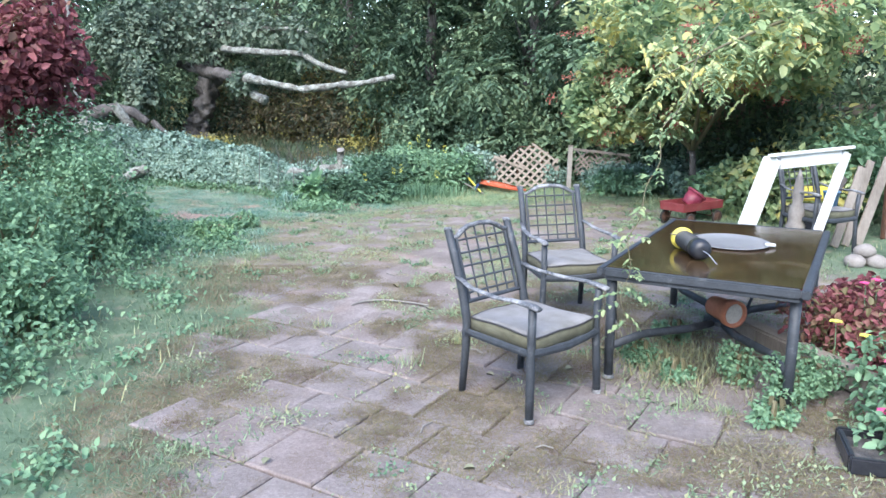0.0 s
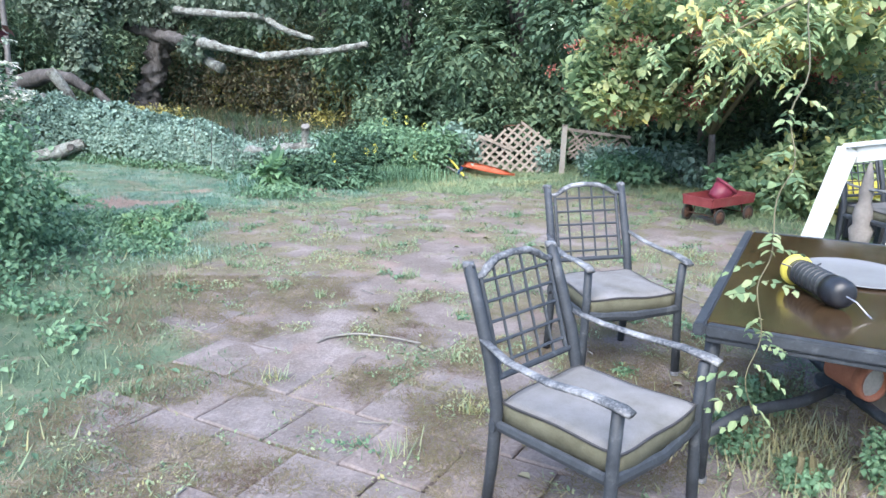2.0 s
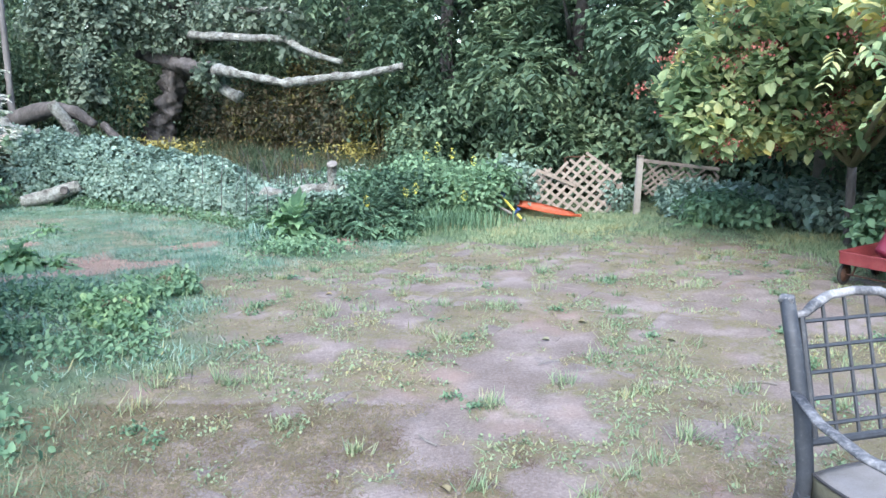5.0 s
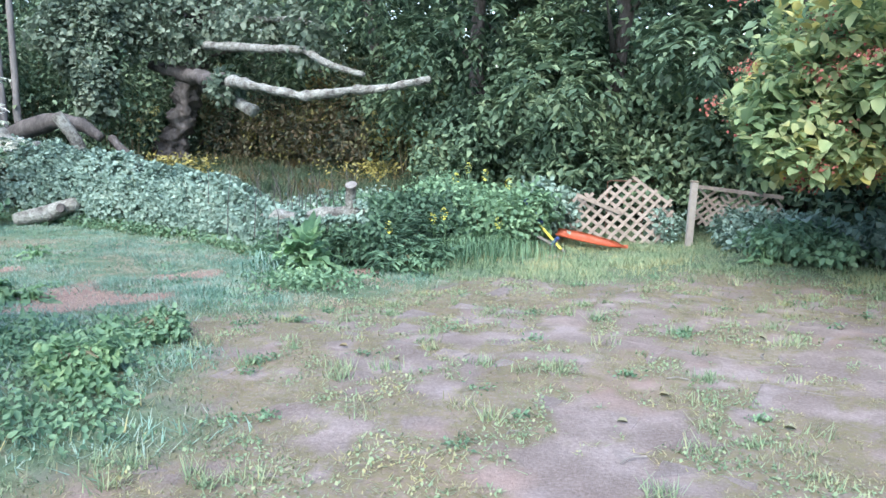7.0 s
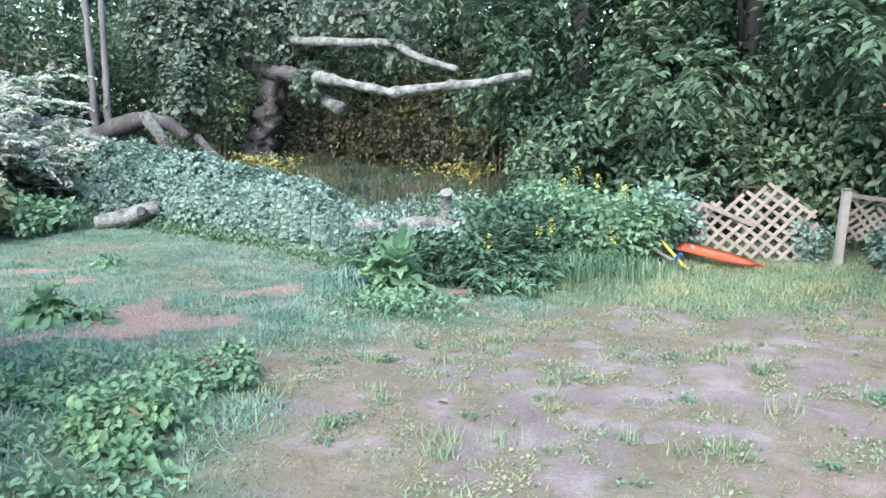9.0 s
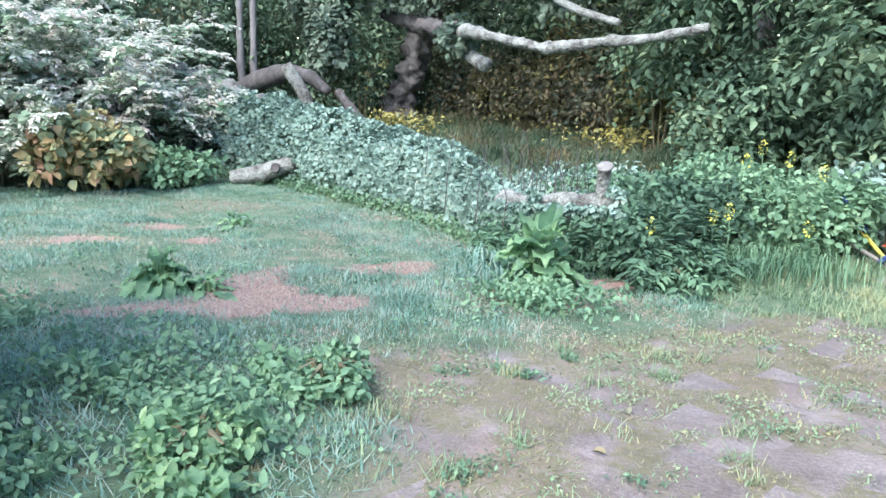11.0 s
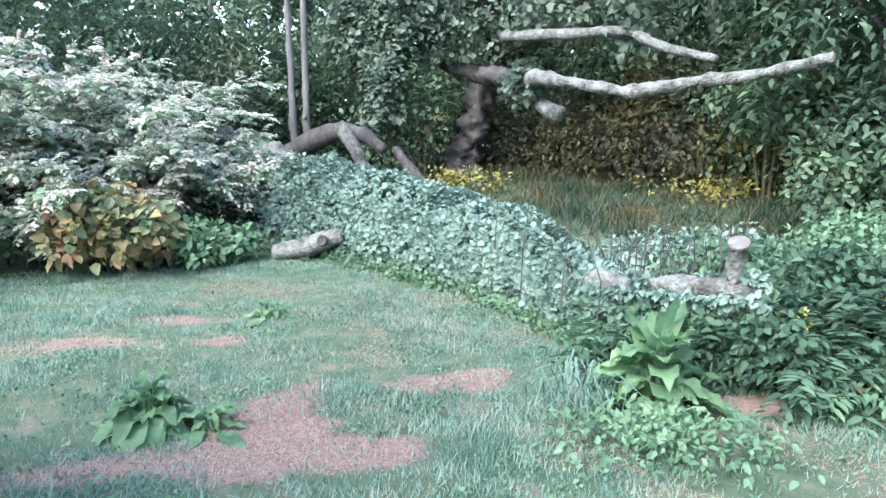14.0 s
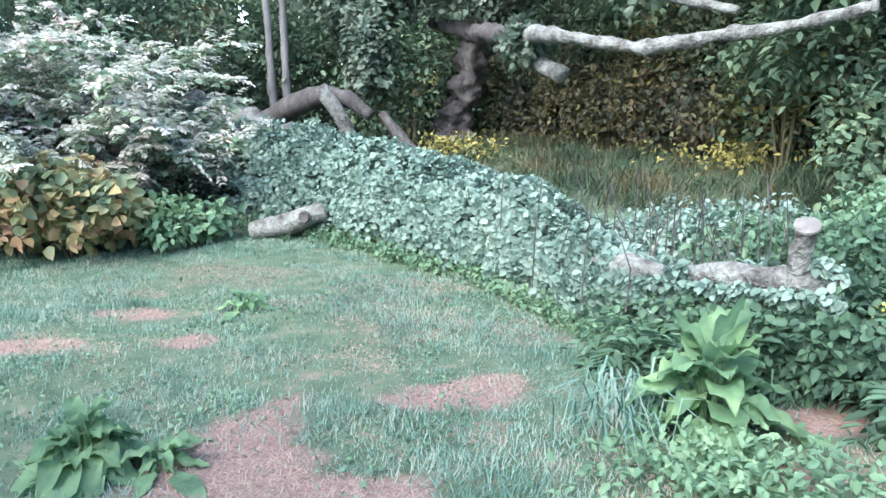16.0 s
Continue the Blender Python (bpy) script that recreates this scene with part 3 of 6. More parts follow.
# ---- patio furniture ----
def patio_chair(m, label):
    """Cast aluminium armchair; origin at the middle of the front legs' feet, back towards +y."""
    c = empty("patio_chair", m, label, "chair", "patio chairs")
    for s in (-1, 1):
        bm = bmesh.new()
        tube(bm, [(s * 0.315, 0.0, 0.0), (s * 0.305, 0.005, 0.2), (s * 0.295, 0.01, 0.42), (s * 0.30, 0.0, 0.605)], [0.023, 0.023, 0.022, 0.022], 8, 1.15)
        leg = part("front_leg", bm, ALU, c, smooth=True)
        bm = bmesh.new()
        tube(bm, [(s * 0.315, 0, 0.0), (s * 0.315, 0, 0.022)], 0.029, 10)
        part("foot_cap", bm, ALU_WORN, leg, "chalky worn foot")
        bm = bmesh.new()
        tube(bm, [(s * 0.27, 0.585, 0.0), (s * 0.268, 0.56, 0.2), (s * 0.265, 0.545, 0.42), (s * 0.262, 0.59, 0.6), (s * 0.26, 0.66, 0.78), (s * 0.26, 0.715, 0.915)], [0.021, 0.023, 0.026, 0.026, 0.025, 0.023], 8, 1.1)
        post = part("back_post", bm, ALU, c, smooth=True)
        bm = bmesh.new()
        lathe(bm, [(0.023, -0.012), (0.032, -0.006), (0.032, 0.006), (0.028, 0.01), (0.012, 0.013)], 4, Matrix.Translation((s * 0.26, 0.717, 0.915)))
        part("finial", bm, ALU_WORN, post, "worn flat finial", smooth=True)
        bm = bmesh.new()
        tube(bm, [(s * 0.31, -0.055, 0.613), (s * 0.31, -0.02, 0.622), (s * 0.318, 0.1, 0.63), (s * 0.325, 0.26, 0.622), (s * 0.31, 0.46, 0.632), (s * 0.275, 0.62, 0.665)], [0.026, 0.031, 0.026, 0.023, 0.021, 0.018], 10, 0.42)
        part("armrest", bm, ALU_WORN, c, "chalky white worn armrest", smooth=True)
        bm = bmesh.new()
        tube(bm, [(s * 0.295, 0.0, 0.36), (s * 0.268, 0.55, 0.36)], 0.017, 8, 1.3)
        part("side_rail", bm, ALU, c)
    for y, z in ((0.005, 0.365), (0.545, 0.36)):
        bm = bmesh.new()
        tube(bm, [(-0.295, y, z), (0, y - 0.02, z - 0.012), (0.295, y, z)], 0.018, 8, 1.4)
        part("seat_rail", bm, ALU, c)
    for k in range(5):
        bm = bmesh.new()
        box(bm, (0.045, 0.53, 0.006), pose(-0.2 + k * 0.1, 0.275, 0.378))
        part("seat_strap", bm, ALU, c)

    def at(x, v):
        """A place on the leaning back: v from 0 at the seat to 1 at the posts' tops."""
        return Vector((x, 0.575 + 0.13 * v, 0.52 + 0.375 * v))
    for s in (-1, 1):
        bm = bmesh.new()
        tube(bm, [at(s * 0.215, 0), at(s * 0.215, 0.95)], 0.011, 6)
        part("back_stile", bm, ALU, c)
    for k in range(4):
        bm = bmesh.new()
        x = -0.13 + k * 0.0867
        tube(bm, [at(x, 0.0), at(x, 1.0 + 0.06 * (1 - abs(x) * 4))], 0.008, 6, 0.7)
        part("lattice_upright", bm, ALU, c)
    for k in range(5):
        bm = bmesh.new()
        v = 0.12 + k * 0.19
        tube(bm, [at(-0.215, v), at(0.215, v)], 0.0085, 6, 0.7)
        part("lattice_bar", bm, ALU, c)
    bm = bmesh.new()
    tube(bm, [at(-0.255, 0.0), at(0.255, 0.0)], 0.013, 8)
    part("lower_rail", bm, ALU, c)
    bm = bmesh.new()
    tube(bm, [at(-0.25, 0.93), at(-0.2, 0.94), at(-0.16, 1.0), at(-0.1, 1.06), at(0, 1.08), at(0.1, 1.06), at(0.16, 1.0), at(0.2, 0.94), at(0.25, 0.93)], [0.012, 0.016, 0.02, 0.018, 0.018, 0.018, 0.02, 0.016, 0.012], 8, 0.8)
    part("crest_rail", bm, ALU_WORN, c, "arched scrolled crest, paint worn to chalk", smooth=True)
    # cushion: sagging, rounded
    bm = bmesh.new()
    n = 15
    grid = {}
    for side in (0, 1):
        for i in range(n):
            for j in range(n):
                u, w = 2 * i / (n - 1) - 1, 2 * j / (n - 1) - 1
                e = max(abs(u), abs(w))
                rim = 1 - 0.045 * max(0, abs(u) + abs(w) - 1.65) / 0.35
                z = (0.45 + 0.028 * (1 - e ** 4) - 0.012 * (1 - e * e) + 0.004 * math.sin(5 * u + 3 * w)) if side else 0.368
                grid[side, i, j] = bm.verts.new((u * 0.265 * rim * (1.0 + 0.06 * (w < 0) * -w), 0.265 + w * 0.275 * rim, z))
    top_faces = []
    for i in range(n - 1):
        for j in range(n - 1):
            top_faces.append(bm.faces.new((grid[1, i, j], grid[1, i + 1, j], grid[1, i + 1, j + 1], grid[1, i, j + 1])))
            bm.faces.new((grid[0, i, j], grid[0, i, j + 1], grid[0, i + 1, j + 1], grid[0, i + 1, j]))
    rim_ij = [(i, 0) for i in range(n)] + [(n - 1, j) for j in range(1, n)] + [(i, n - 1) for i in range(n - 2, -1, -1)] + [(0, j) for j in range(n - 2, 0, -1)]
    for (a, b), (p, q) in zip(rim_ij, rim_ij[1:] + rim_ij[:1]):
        bm.faces.new((grid[0, a, b], grid[0, p, q], grid[1, p, q], grid[1, a, b])).material_index = 1
    loop = [grid[1, a, b].co.copy() + Vector((0, 0, -0.002)) for a, b in rim_ij]
    cushion = part("cushion", bm, FABRIC, c, "flat grey-lilac fabric seat cushion with mildewed sides", smooth=True)
    cushion.data.materials.append(FABRIC_SIDE)
    bm = bmesh.new()
    tube(bm, loop + loop[:1], 0.0055, 5)
    part("piping", bm, PIPING, cushion, "dark welt along the edge")
    return c


CHAIR_SIZE = Matrix.Diagonal((0.935, 0.95, 1.025, 1.0))
CHAIR_LABEL = "weathered dark cast-aluminium patio armchair with lattice back and grey cushion"
chair = patio_chair(pose(0.665, 3.785, 0, 0, 0, 42) @ CHAIR_SIZE, CHAIR_LABEL)
copy_thing(chair, pose(0.995, 5.20, 0, 0, 0, 13) @ Matrix.Diagonal((0.98, 0.96, 1.02, 1.0)))
tagged(copy_thing(chair, pose(4.05, 7.45, 0, 0, 0, 16) @ CHAIR_SIZE), "weathered dark patio armchair heaped with junk behind the white frame")

TABLE_M = pose(1.855, 4.70, 0, 0, 0, -30)
TW, TL, TH = 1.13, 1.88, 0.70


def patio_table():
    t = empty("patio_table", TABLE_M, "rectangular brown-glass patio table with a dark aluminium frame", "table")
    for s in (-1, 1):
        bm = box(bmesh.new(), (0.045, TL, 0.05), pose(s * (TW / 2 - 0.0225), 0, TH - 0.025), 0.008)
        part("long_rim", bm, ALU, t)
        bm = box(bmesh.new(), (TW - 0.094, 0.045, 0.05), pose(0, s * (TL / 2 - 0.0225), TH - 0.025), 0.008)
        part("short_rim", bm, ALU, t)
        bm = box(bmesh.new(), (TW - 0.10, 0.03, 0.02), pose(0, s * (TL / 2 - 0.03), TH - 0.063), 0.004)
        part("apron", bm, ALU, t)
    bm = box(bmesh.new(), (TW - 0.092, TL - 0.092, 0.008), pose(0, 0, TH - 0.004), 0.002)
    part("tabletop", bm, TABLE_GLASS, t, "glossy brown tinted glass, dusty and wet")
    hub = Vector((0, 0, 0.2))
    for sx in (-1, 1):
        for sy in (-1, 1):
            x, y = sx * (TW / 2 - 0.07), sy * (TL / 2 - 0.09)
            bm = tube(bmesh.new(), [(x, y, 0), (x, y, 0.3), (x, y, TH - 0.05)], [0.027, 0.029, 0.03], 10)
            leg = part("leg", bm, ALU, t, smooth=True)
            bm = tube(bmesh.new(), [(x, y, 0), (x, y, 0.02)], 0.034, 10)
            part("foot_cap", bm, ALU_WORN, leg)
            bm = tube(bmesh.new(), [(x, y, 0.2), (x * 0.75, y * 0.68, 0.215), (x * 0.3, y * 0.38, 0.21), (x * 0.08, y * 0.12, 0.2)], 0.021, 8, 1.3)
            part("stretcher", bm, ALU, t, smooth=True)
    bm = lathe(bmesh.new(), [(0.09, 0.18), (0.11, 0.19), (0.11, 0.215), (0.08, 0.222)], 16)
    part("stretcher_hub", bm, ALU, t)
    bm = tube(bmesh.new(), [(0.12, 0.35, 0.215), (0.24, 0.6, 0.64)], 0.012, 6)
    part("brace", bm, ALU, t)


patio_table()

# feeder lying on the table
fd = empty("bird_feeder", pose(1.553, 4.52, 0.706), "black tube bird feeder with a yellow cap lying on the table", "bird feeder")


def axis_m(y0):
    return pose(0, y0, 0.062, 90, 0, 0)


part("tube", lathe(bmesh.new(), [(0.05, -0.14), (0.055, -0.13), (0.055, 0.13), (0.05, 0.14)], 20, axis_m(0)), MESH_GREY, fd, "smoky grey ribbed tube", smooth=True)
for k in range(7):
    part("rib", lathe(bmesh.new(), [(0.055, -0.004), (0.0585, -0.002), (0.0585, 0.002), (0.055, 0.004)], 18, axis_m(-0.1 + 0.033 * k)), BLACK_PLASTIC, fd)
part("base_cup", lathe(bmesh.new(), [(0.02, 0.24), (0.045, 0.235), (0.06, 0.215), (0.064, 0.18), (0.06, 0.13), (0.05, 0.125)], 20, axis_m(0)), BLACK_PLASTIC, fd, "rounded black end cup", smooth=True)
part("cap", lathe(bmesh.new(), [(0.05, -0.13), (0.072, -0.14), (0.07, -0.165), (0.05, -0.2), (0.02, -0.215), (0.008, -0.217)], 20, axis_m(0)), YELLOW_PLASTIC, fd, "domed yellow cap", smooth=True)
part("wire_hook", tube(bmesh.new(), [(0, -0.235, 0.062), (0.02, -0.28, 0.05), (0.045, -0.32, 0.012), (0.05, -0.34, 0.004)], 0.003, 6), STEEL, fd, "bright wire hook")
for s in (-1, 1):
    part("perch", tube(bmesh.new(), [(s * 0.05, 0.1, 0.09), (s * 0.09, 0.12, 0.1)], 0.004, 6), BLACK_PLASTIC, fd)

tray = empty("serving_tray", pose(1.93, 4.83, 0.701), "pale frosted oval tray lying on the table", "tray")
part("plate", lathe(bmesh.new(), [(0.2, 0.0), (0.235, 0.004), (0.25, 0.012), (0.245, 0.014), (0.23, 0.008), (0.1, 0.006), (0.02, 0.006)], 40, Matrix.Diagonal((1, 1.1, 1, 1))), PALE_GLASS, tray, smooth=True)
part("tab", box(bmesh.new(), (0.07, 0.04, 0.02), pose(0.2, -0.16, 0.018, 0, 8, 20), 0.006), WHITE_PAINT, tray, "white clip on the rim")

tp = empty("terracotta_pot", TABLE_M @ pose(0.04, -0.16, 0.236), "terracotta flower pot lying on the table's stretcher", "flower pot")
pm = pose(0, 0, 0.085, 0, 90, -44)
part("body", lathe(bmesh.new(), [(0.06, -0.11), (0.064, -0.108), (0.078, 0.06), (0.08, 0.1), (0.068, 0.1), (0.062, 0.05), (0.04, 0.045)], 24, pm), TERRACOTTA, tp, smooth=True)
part("rim", lathe(bmesh.new(), [(0.079, 0.06), (0.088, 0.062), (0.088, 0.112), (0.07, 0.112), (0.07, 0.09), (0.069, 0.07)], 24, pm), TERRACOTTA, tp, smooth=True)
part("soil", lathe(bmesh.new(), [(0.066, 0.07), (0.066, 0.095), (0.05, 0.1), (0.01, 0.102)], 16, pm), POT_SOIL, tp, "pale dried potting mix")


# ---- red wagon with a pot in it ----
def wagon():
    z = float(ground_z(3.26, 9.52))
    w = empty("toy_wagon", pose(3.260, 9.516, z, 0, 0, 32) @ Matrix.Scale(0.86, 4), "faded red metal toy wagon standing in the grass", "wagon")
    L, W = 0.86, 0.44
    part("tray_floor", box(bmesh.new(), (L, W, 0.008), pose(0, 0, 0.232), 0.003), WAGON_RED, w)
    for s in (-1, 1):
        part("tray_side", box(bmesh.new(), (L + 0.02, 0.012, 0.115), pose(0, s * (W / 2 + 0.004), 0.286, s * -6), 0.005), WAGON_RED, w)
        part("tray_end", box(bmesh.new(), (0.012, W - 0.01, 0.115), pose(s * (L / 2 + 0.004), 0, 0.286, 0, s * 6), 0.005), WAGON_RED, w)
        part("rolled_edge", tube(bmesh.new(), [(-L / 2 - 0.01, s * (W / 2 + 0.012), 0.345), (L / 2 + 0.01, s * (W / 2 + 0.012), 0.345)], 0.009, 8), WAGON_RED, w)
        part("rolled_end", tube(bmesh.new(), [(s * (L / 2 + 0.012), -W / 2 - 0.01, 0.345), (s * (L / 2 + 0.012), W / 2 + 0.01, 0.345)], 0.009, 8), WAGON_RED, w)
        part("axle", tube(bmesh.new(), [(s * 0.3, -0.25, 0.105), (s * 0.3, 0.25, 0.105)], 0.008, 6), RUST, w)
        for q in (-1, 1):
            part("bracket", tube(bmesh.new(), [(s * 0.3, q * 0.16, 0.105), (s * 0.26, q * 0.15, 0.228)], 0.011, 6), RUST, w)
            m = pose(s * 0.3, q * 0.24, 0.105, 90)
            wheel = part("wheel", lathe(bmesh.new(), [(0.02, -0.02), (0.075, -0.014), (0.078, 0), (0.075, 0.014), (0.02, 0.02)], 18, m), RUST, w, "rusted wheel disc", smooth=True)
            bm = tube(bmesh.new(), [m @ Vector((0.09 * math.cos(a), 0.09 * math.sin(a), 0)) for a in (2 * math.pi * k / 18 for k in range(19))], 0.017, 8, cap=False)
            part("tyre", bm, RUBBER, wheel, "perished black tyre", smooth=True)
            part("hub_cap", lathe(bmesh.new(), [(0.03, -0.026), (0.03, 0.026), (0.01, 0.03)], 12, m), RUST, wheel, "rusty hub")
    p = empty("plastic_pot", pose(3.153, 9.461, z + 0.205, 0, 0, 80), "maroon plastic flower pot tipped over in the wagon", "flower pot")
    m = pose(-0.02, -0.03, 0.05, 0, 38, -80) @ Matrix.Translation((0, 0, 0.0))
    part("body", lathe(bmesh.new(), [(0.02, 0.0), (0.085, 0.0), (0.095, 0.02), (0.125, 0.19), (0.117, 0.19), (0.088, 0.02), (0.01, 0.015)], 26, m), POT_RED, p, smooth=True)
    part("rim", lathe(bmesh.new(), [(0.125, 0.17), (0.136, 0.172), (0.136, 0.2), (0.118, 0.2), (0.118, 0.18), (0.12, 0.175)], 26, m), POT_RED, p, smooth=True)


wagon()


# ---- the racked white frame and the junk behind it ----
def beam(bm, a, b, wide, deep, across):
    """A board from a to b; its width lies along across."""
    a, b, across = Vector(a), Vector(b), Vector(across)
    d = (b - a).normalized()
    x = (across - d * across.dot(d)).normalized()
    n = d.cross(x)
    m = Matrix((x, n, d)).transposed().to_4x4()
    m.translation = (a + b) / 2
    return box(bm, (wide, deep, (b - a).length), m, min(wide, deep) * 0.12)


BL, TLc, TR, BR = Vector((2.72, 6.87, 0.0)), Vector((3.14, 7.08, 1.05)), Vector((4.12, 7.42, 1.10)), Vector((3.72, 7.22, 0.0))
fr = empty("window_frame", pose(0, 0, 0), "racked white-painted window frame leaning upright behind the table", "window frame")
inn = (TR - TLc).normalized()
upv = (TLc - BL).normalized()
part("stile", beam(bmesh.new(), BL + inn * 0.07, TLc + inn * 0.07, 0.16, 0.03, inn), WHITE_PAINT, fr)
part("stile", beam(bmesh.new(), BR - inn * 0.06, TR - inn * 0.06 - upv * 0.02, 0.11, 0.03, inn), WHITE_PAINT, fr, "stile with flaked patches")
part("head", beam(bmesh.new(), TLc + inn * 0.155 - upv * 0.055, TR - inn * 0.12 - upv * 0.055, 0.13, 0.032, upv), WHITE_PAINT, fr)
part("outer_bead", beam(bmesh.new(), BL + Vector((-0.03, -0.02, 0.01)), TLc + Vector((-0.03, -0.02, 0.02)), 0.03, 0.06, inn), WHITE_PAINT, fr)
part("outer_bead", beam(bmesh.new(), TLc + Vector((0.0, -0.02, 0.03)), TR + Vector((0, -0.02, 0.03)), 0.03, 0.06, upv), WHITE_PAINT, fr)

for k, (x, y, h, w, lean, mt, lb) in enumerate(((4.55, 8.0, 0.95, 0.10, 24, GREY_WOOD, "grey weathered board leaning on the junk heap"), (4.7, 8.05, 1.0, 0.09, 21, GREY_WOOD, "grey weathered board leaning on the junk heap"),
                                               (4.86, 8.1, 1.05, 0.12, 25, GREY_WOOD, "grey weathered board leaning on the junk heap"), (4.4, 8.15, 0.85, 0.07, 30, BARK, "dark stained board leaning on the junk heap"))):
    b = part("board", box(bmesh.new(), (w, 0.025, h), pose(0, 0, h / 2), 0.004), mt)
    b.matrix_world = pose(x - 0.25, y - 0.1, 0.0, -12, lean, 6)
    tagged(b, lb, "board", "leaning boards")
for x, y, h, w, a in ((5.2, 8.3, 1.7, 0.26, 3), (5.55, 8.2, 1.6, 0.28, -2)):
    d = empty("old_door", pose(x, y, 0, -5, a, 12), "pinkish old door standing on end among the junk", "door", "old doors")
    part("panel", box(bmesh.new(), (w, 0.035, h), pose(0, 0, h / 2), 0.006), PINK_BOARD, d)
    part("edge_strip", box(bmesh.new(), (0.035, 0.05, h), pose(-w / 2 - 0.02, 0, h / 2), 0.006), RUST, d, "reddish brown edge strip")
for i, (x, y, z, r) in enumerate(((4.22, 6.95, 0.05, 0.11), (4.02, 6.98, 0.05, 0.1), (4.13, 7.02, 0.15, 0.1), (2.95, 5.62, 0.05, 0.08), (3.08, 5.55, 0.05, 0.08), (3.0, 5.72, 0.05, 0.07), (-1.05, 14.0, -0.1, 0.13))):
    bm = bmesh.new()
    bmesh.ops.create_icosphere(bm, subdivisions=2, radius=r)
    for vtx in bm.verts:
        vtx.co *= 1 + 0.22 * noise.noise(vtx.co * 9 + Vector((i * 5, 0, 0)))
        vtx.co.z *= 0.72
    st = part("stone", bm, STONE, smooth=True)
    st.matrix_world = pose(x, y, z, 0, 0, i * 40)
    tagged(st, "pale rounded field stone lying on the ground", "stone", "loose stones")
u = empty("garden_ornament", pose(3.72, 7.62, 0), "stacked pale stone garden ornament among the junk", "ornament")
part("body", lathe(bmesh.new(), [(0.11, 0), (0.11, 0.05), (0.06, 0.1), (0.08, 0.2), (0.1, 0.3), (0.07, 0.34), (0.085, 0.42), (0.07, 0.5), (0.05, 0.54), (0.06, 0.62), (0.045, 0.72), (0.03, 0.8), (0.01, 0.88)], 18), STONE, u, smooth=True)
bk = empty("bucket", pose(4.1, 7.68, 0.478), "sky-blue plastic bucket on a chair seat", "bucket")
part("body", lathe(bmesh.new(), [(0.06, 0), (0.08, 0.16), (0.085, 0.16), (0.085, 0.17), (0.07, 0.17)], 16), BLUE_PALE, bk, smooth=True)
yt = empty("toy_truck", pose(4.3, 8.55, 0.0), "yellow and black toy truck behind the white frame", "toy truck")
part("body", box(bmesh.new(), (0.42, 0.2, 0.16), pose(0, 0, 0.5), 0.03), YELLOW_PLASTIC, yt)
part("chassis", box(bmesh.new(), (0.4, 0.18, 0.36), pose(0, 0, 0.2), 0.02), BLACK_PLASTIC, yt)
tb = empty("side_table", pose(4.75, 6.9, 0), "small round dark metal side table", "table")
part("top", lathe(bmesh.new(), [(0.3, 0.4), (0.34, 0.41), (0.34, 0.43), (0.05, 0.435)], 24), ALU, tb)
for k in range(3):
    a = k * 2.09
    part("leg", tube(bmesh.new(), [(0.28 * math.cos(a), 0.28 * math.sin(a), 0), (0.2 * math.cos(a), 0.2 * math.sin(a), 0.4)], 0.014, 6), ALU, tb)

# boundary fence behind the small tree
fence = empty("fence", pose(0, 0, 0), "old grey vertical-board fence behind the bushes", "fence")
for k in range(22):
    bm = box(bmesh.new(), (0.145, 0.022, 1.5 + 0.05 * math.sin(k * 2.2)), pose(4.3 + k * 0.16, 12.75 - k * 0.1, 0.72, 0, 0, -31), 0.004)
    part("board", bm, GREY_WOOD, fence)
for z in (0.35, 1.1):
    part("rail", beam(bmesh.new(), (4.2, 12.86, z), (7.8, 10.6, z), 0.09, 0.04, (0, 0, 1)), GREY_WOOD, fence)


# ---- lattice corner ----
def lattice_panel(w, h, pitch, gap_fn, m, name, label):
    """Crossed laths in a panel, with the broken ones left out or cut short."""
    t = empty(name, m, label, "lattice panel", "broken lattice panels")
    for s in (-1, 1):
        k = -h
        i = 0
        while k < w:
            # the line x = k + z (or mirrored), cut to the panel
            x0, x1 = max(0, k), min(w, k + h)
            if x1 - x0 > 0.08 and not gap_fn(i, s):
                x1 -= 0.07 * ((i * 7 + s) % 3)
                a, b = (x0, x0 - k), (x1, x1 - k)
                if s < 0:
                    a, b = (w - a[0], a[1]), (w - b[0], b[1])
                yy = 0.006 * s
                part("lath", beam(bmesh.new(), (a[0], yy, a[1]), (b[0], yy, b[1]), 0.036, 0.009, (s, 0, -1)), LATH, t)
            k += pitch
            i += 1
    return t


GZ = float(ground_z(1.5, 14.4))


def clipped(px, pz, dx, dz, shape):
    """Where a line enters and leaves a closed outline, as distances along it."""
    hits = []
    for (ax, az), (bx, bz) in zip(shape, shape[1:] + shape[:1]):
        den = dx * (bz - az) - dz * (bx - ax)
        if abs(den) < 1e-9:
            continue
        q = ((ax - px) * (bz - az) - (az - pz) * (bx - ax)) / den
        e = ((ax - px) * dz - (az - pz) * dx) / den
        if 0 <= e <= 1:
            hits.append(q)
    return (min(hits), max(hits)) if len(hits) > 1 else None


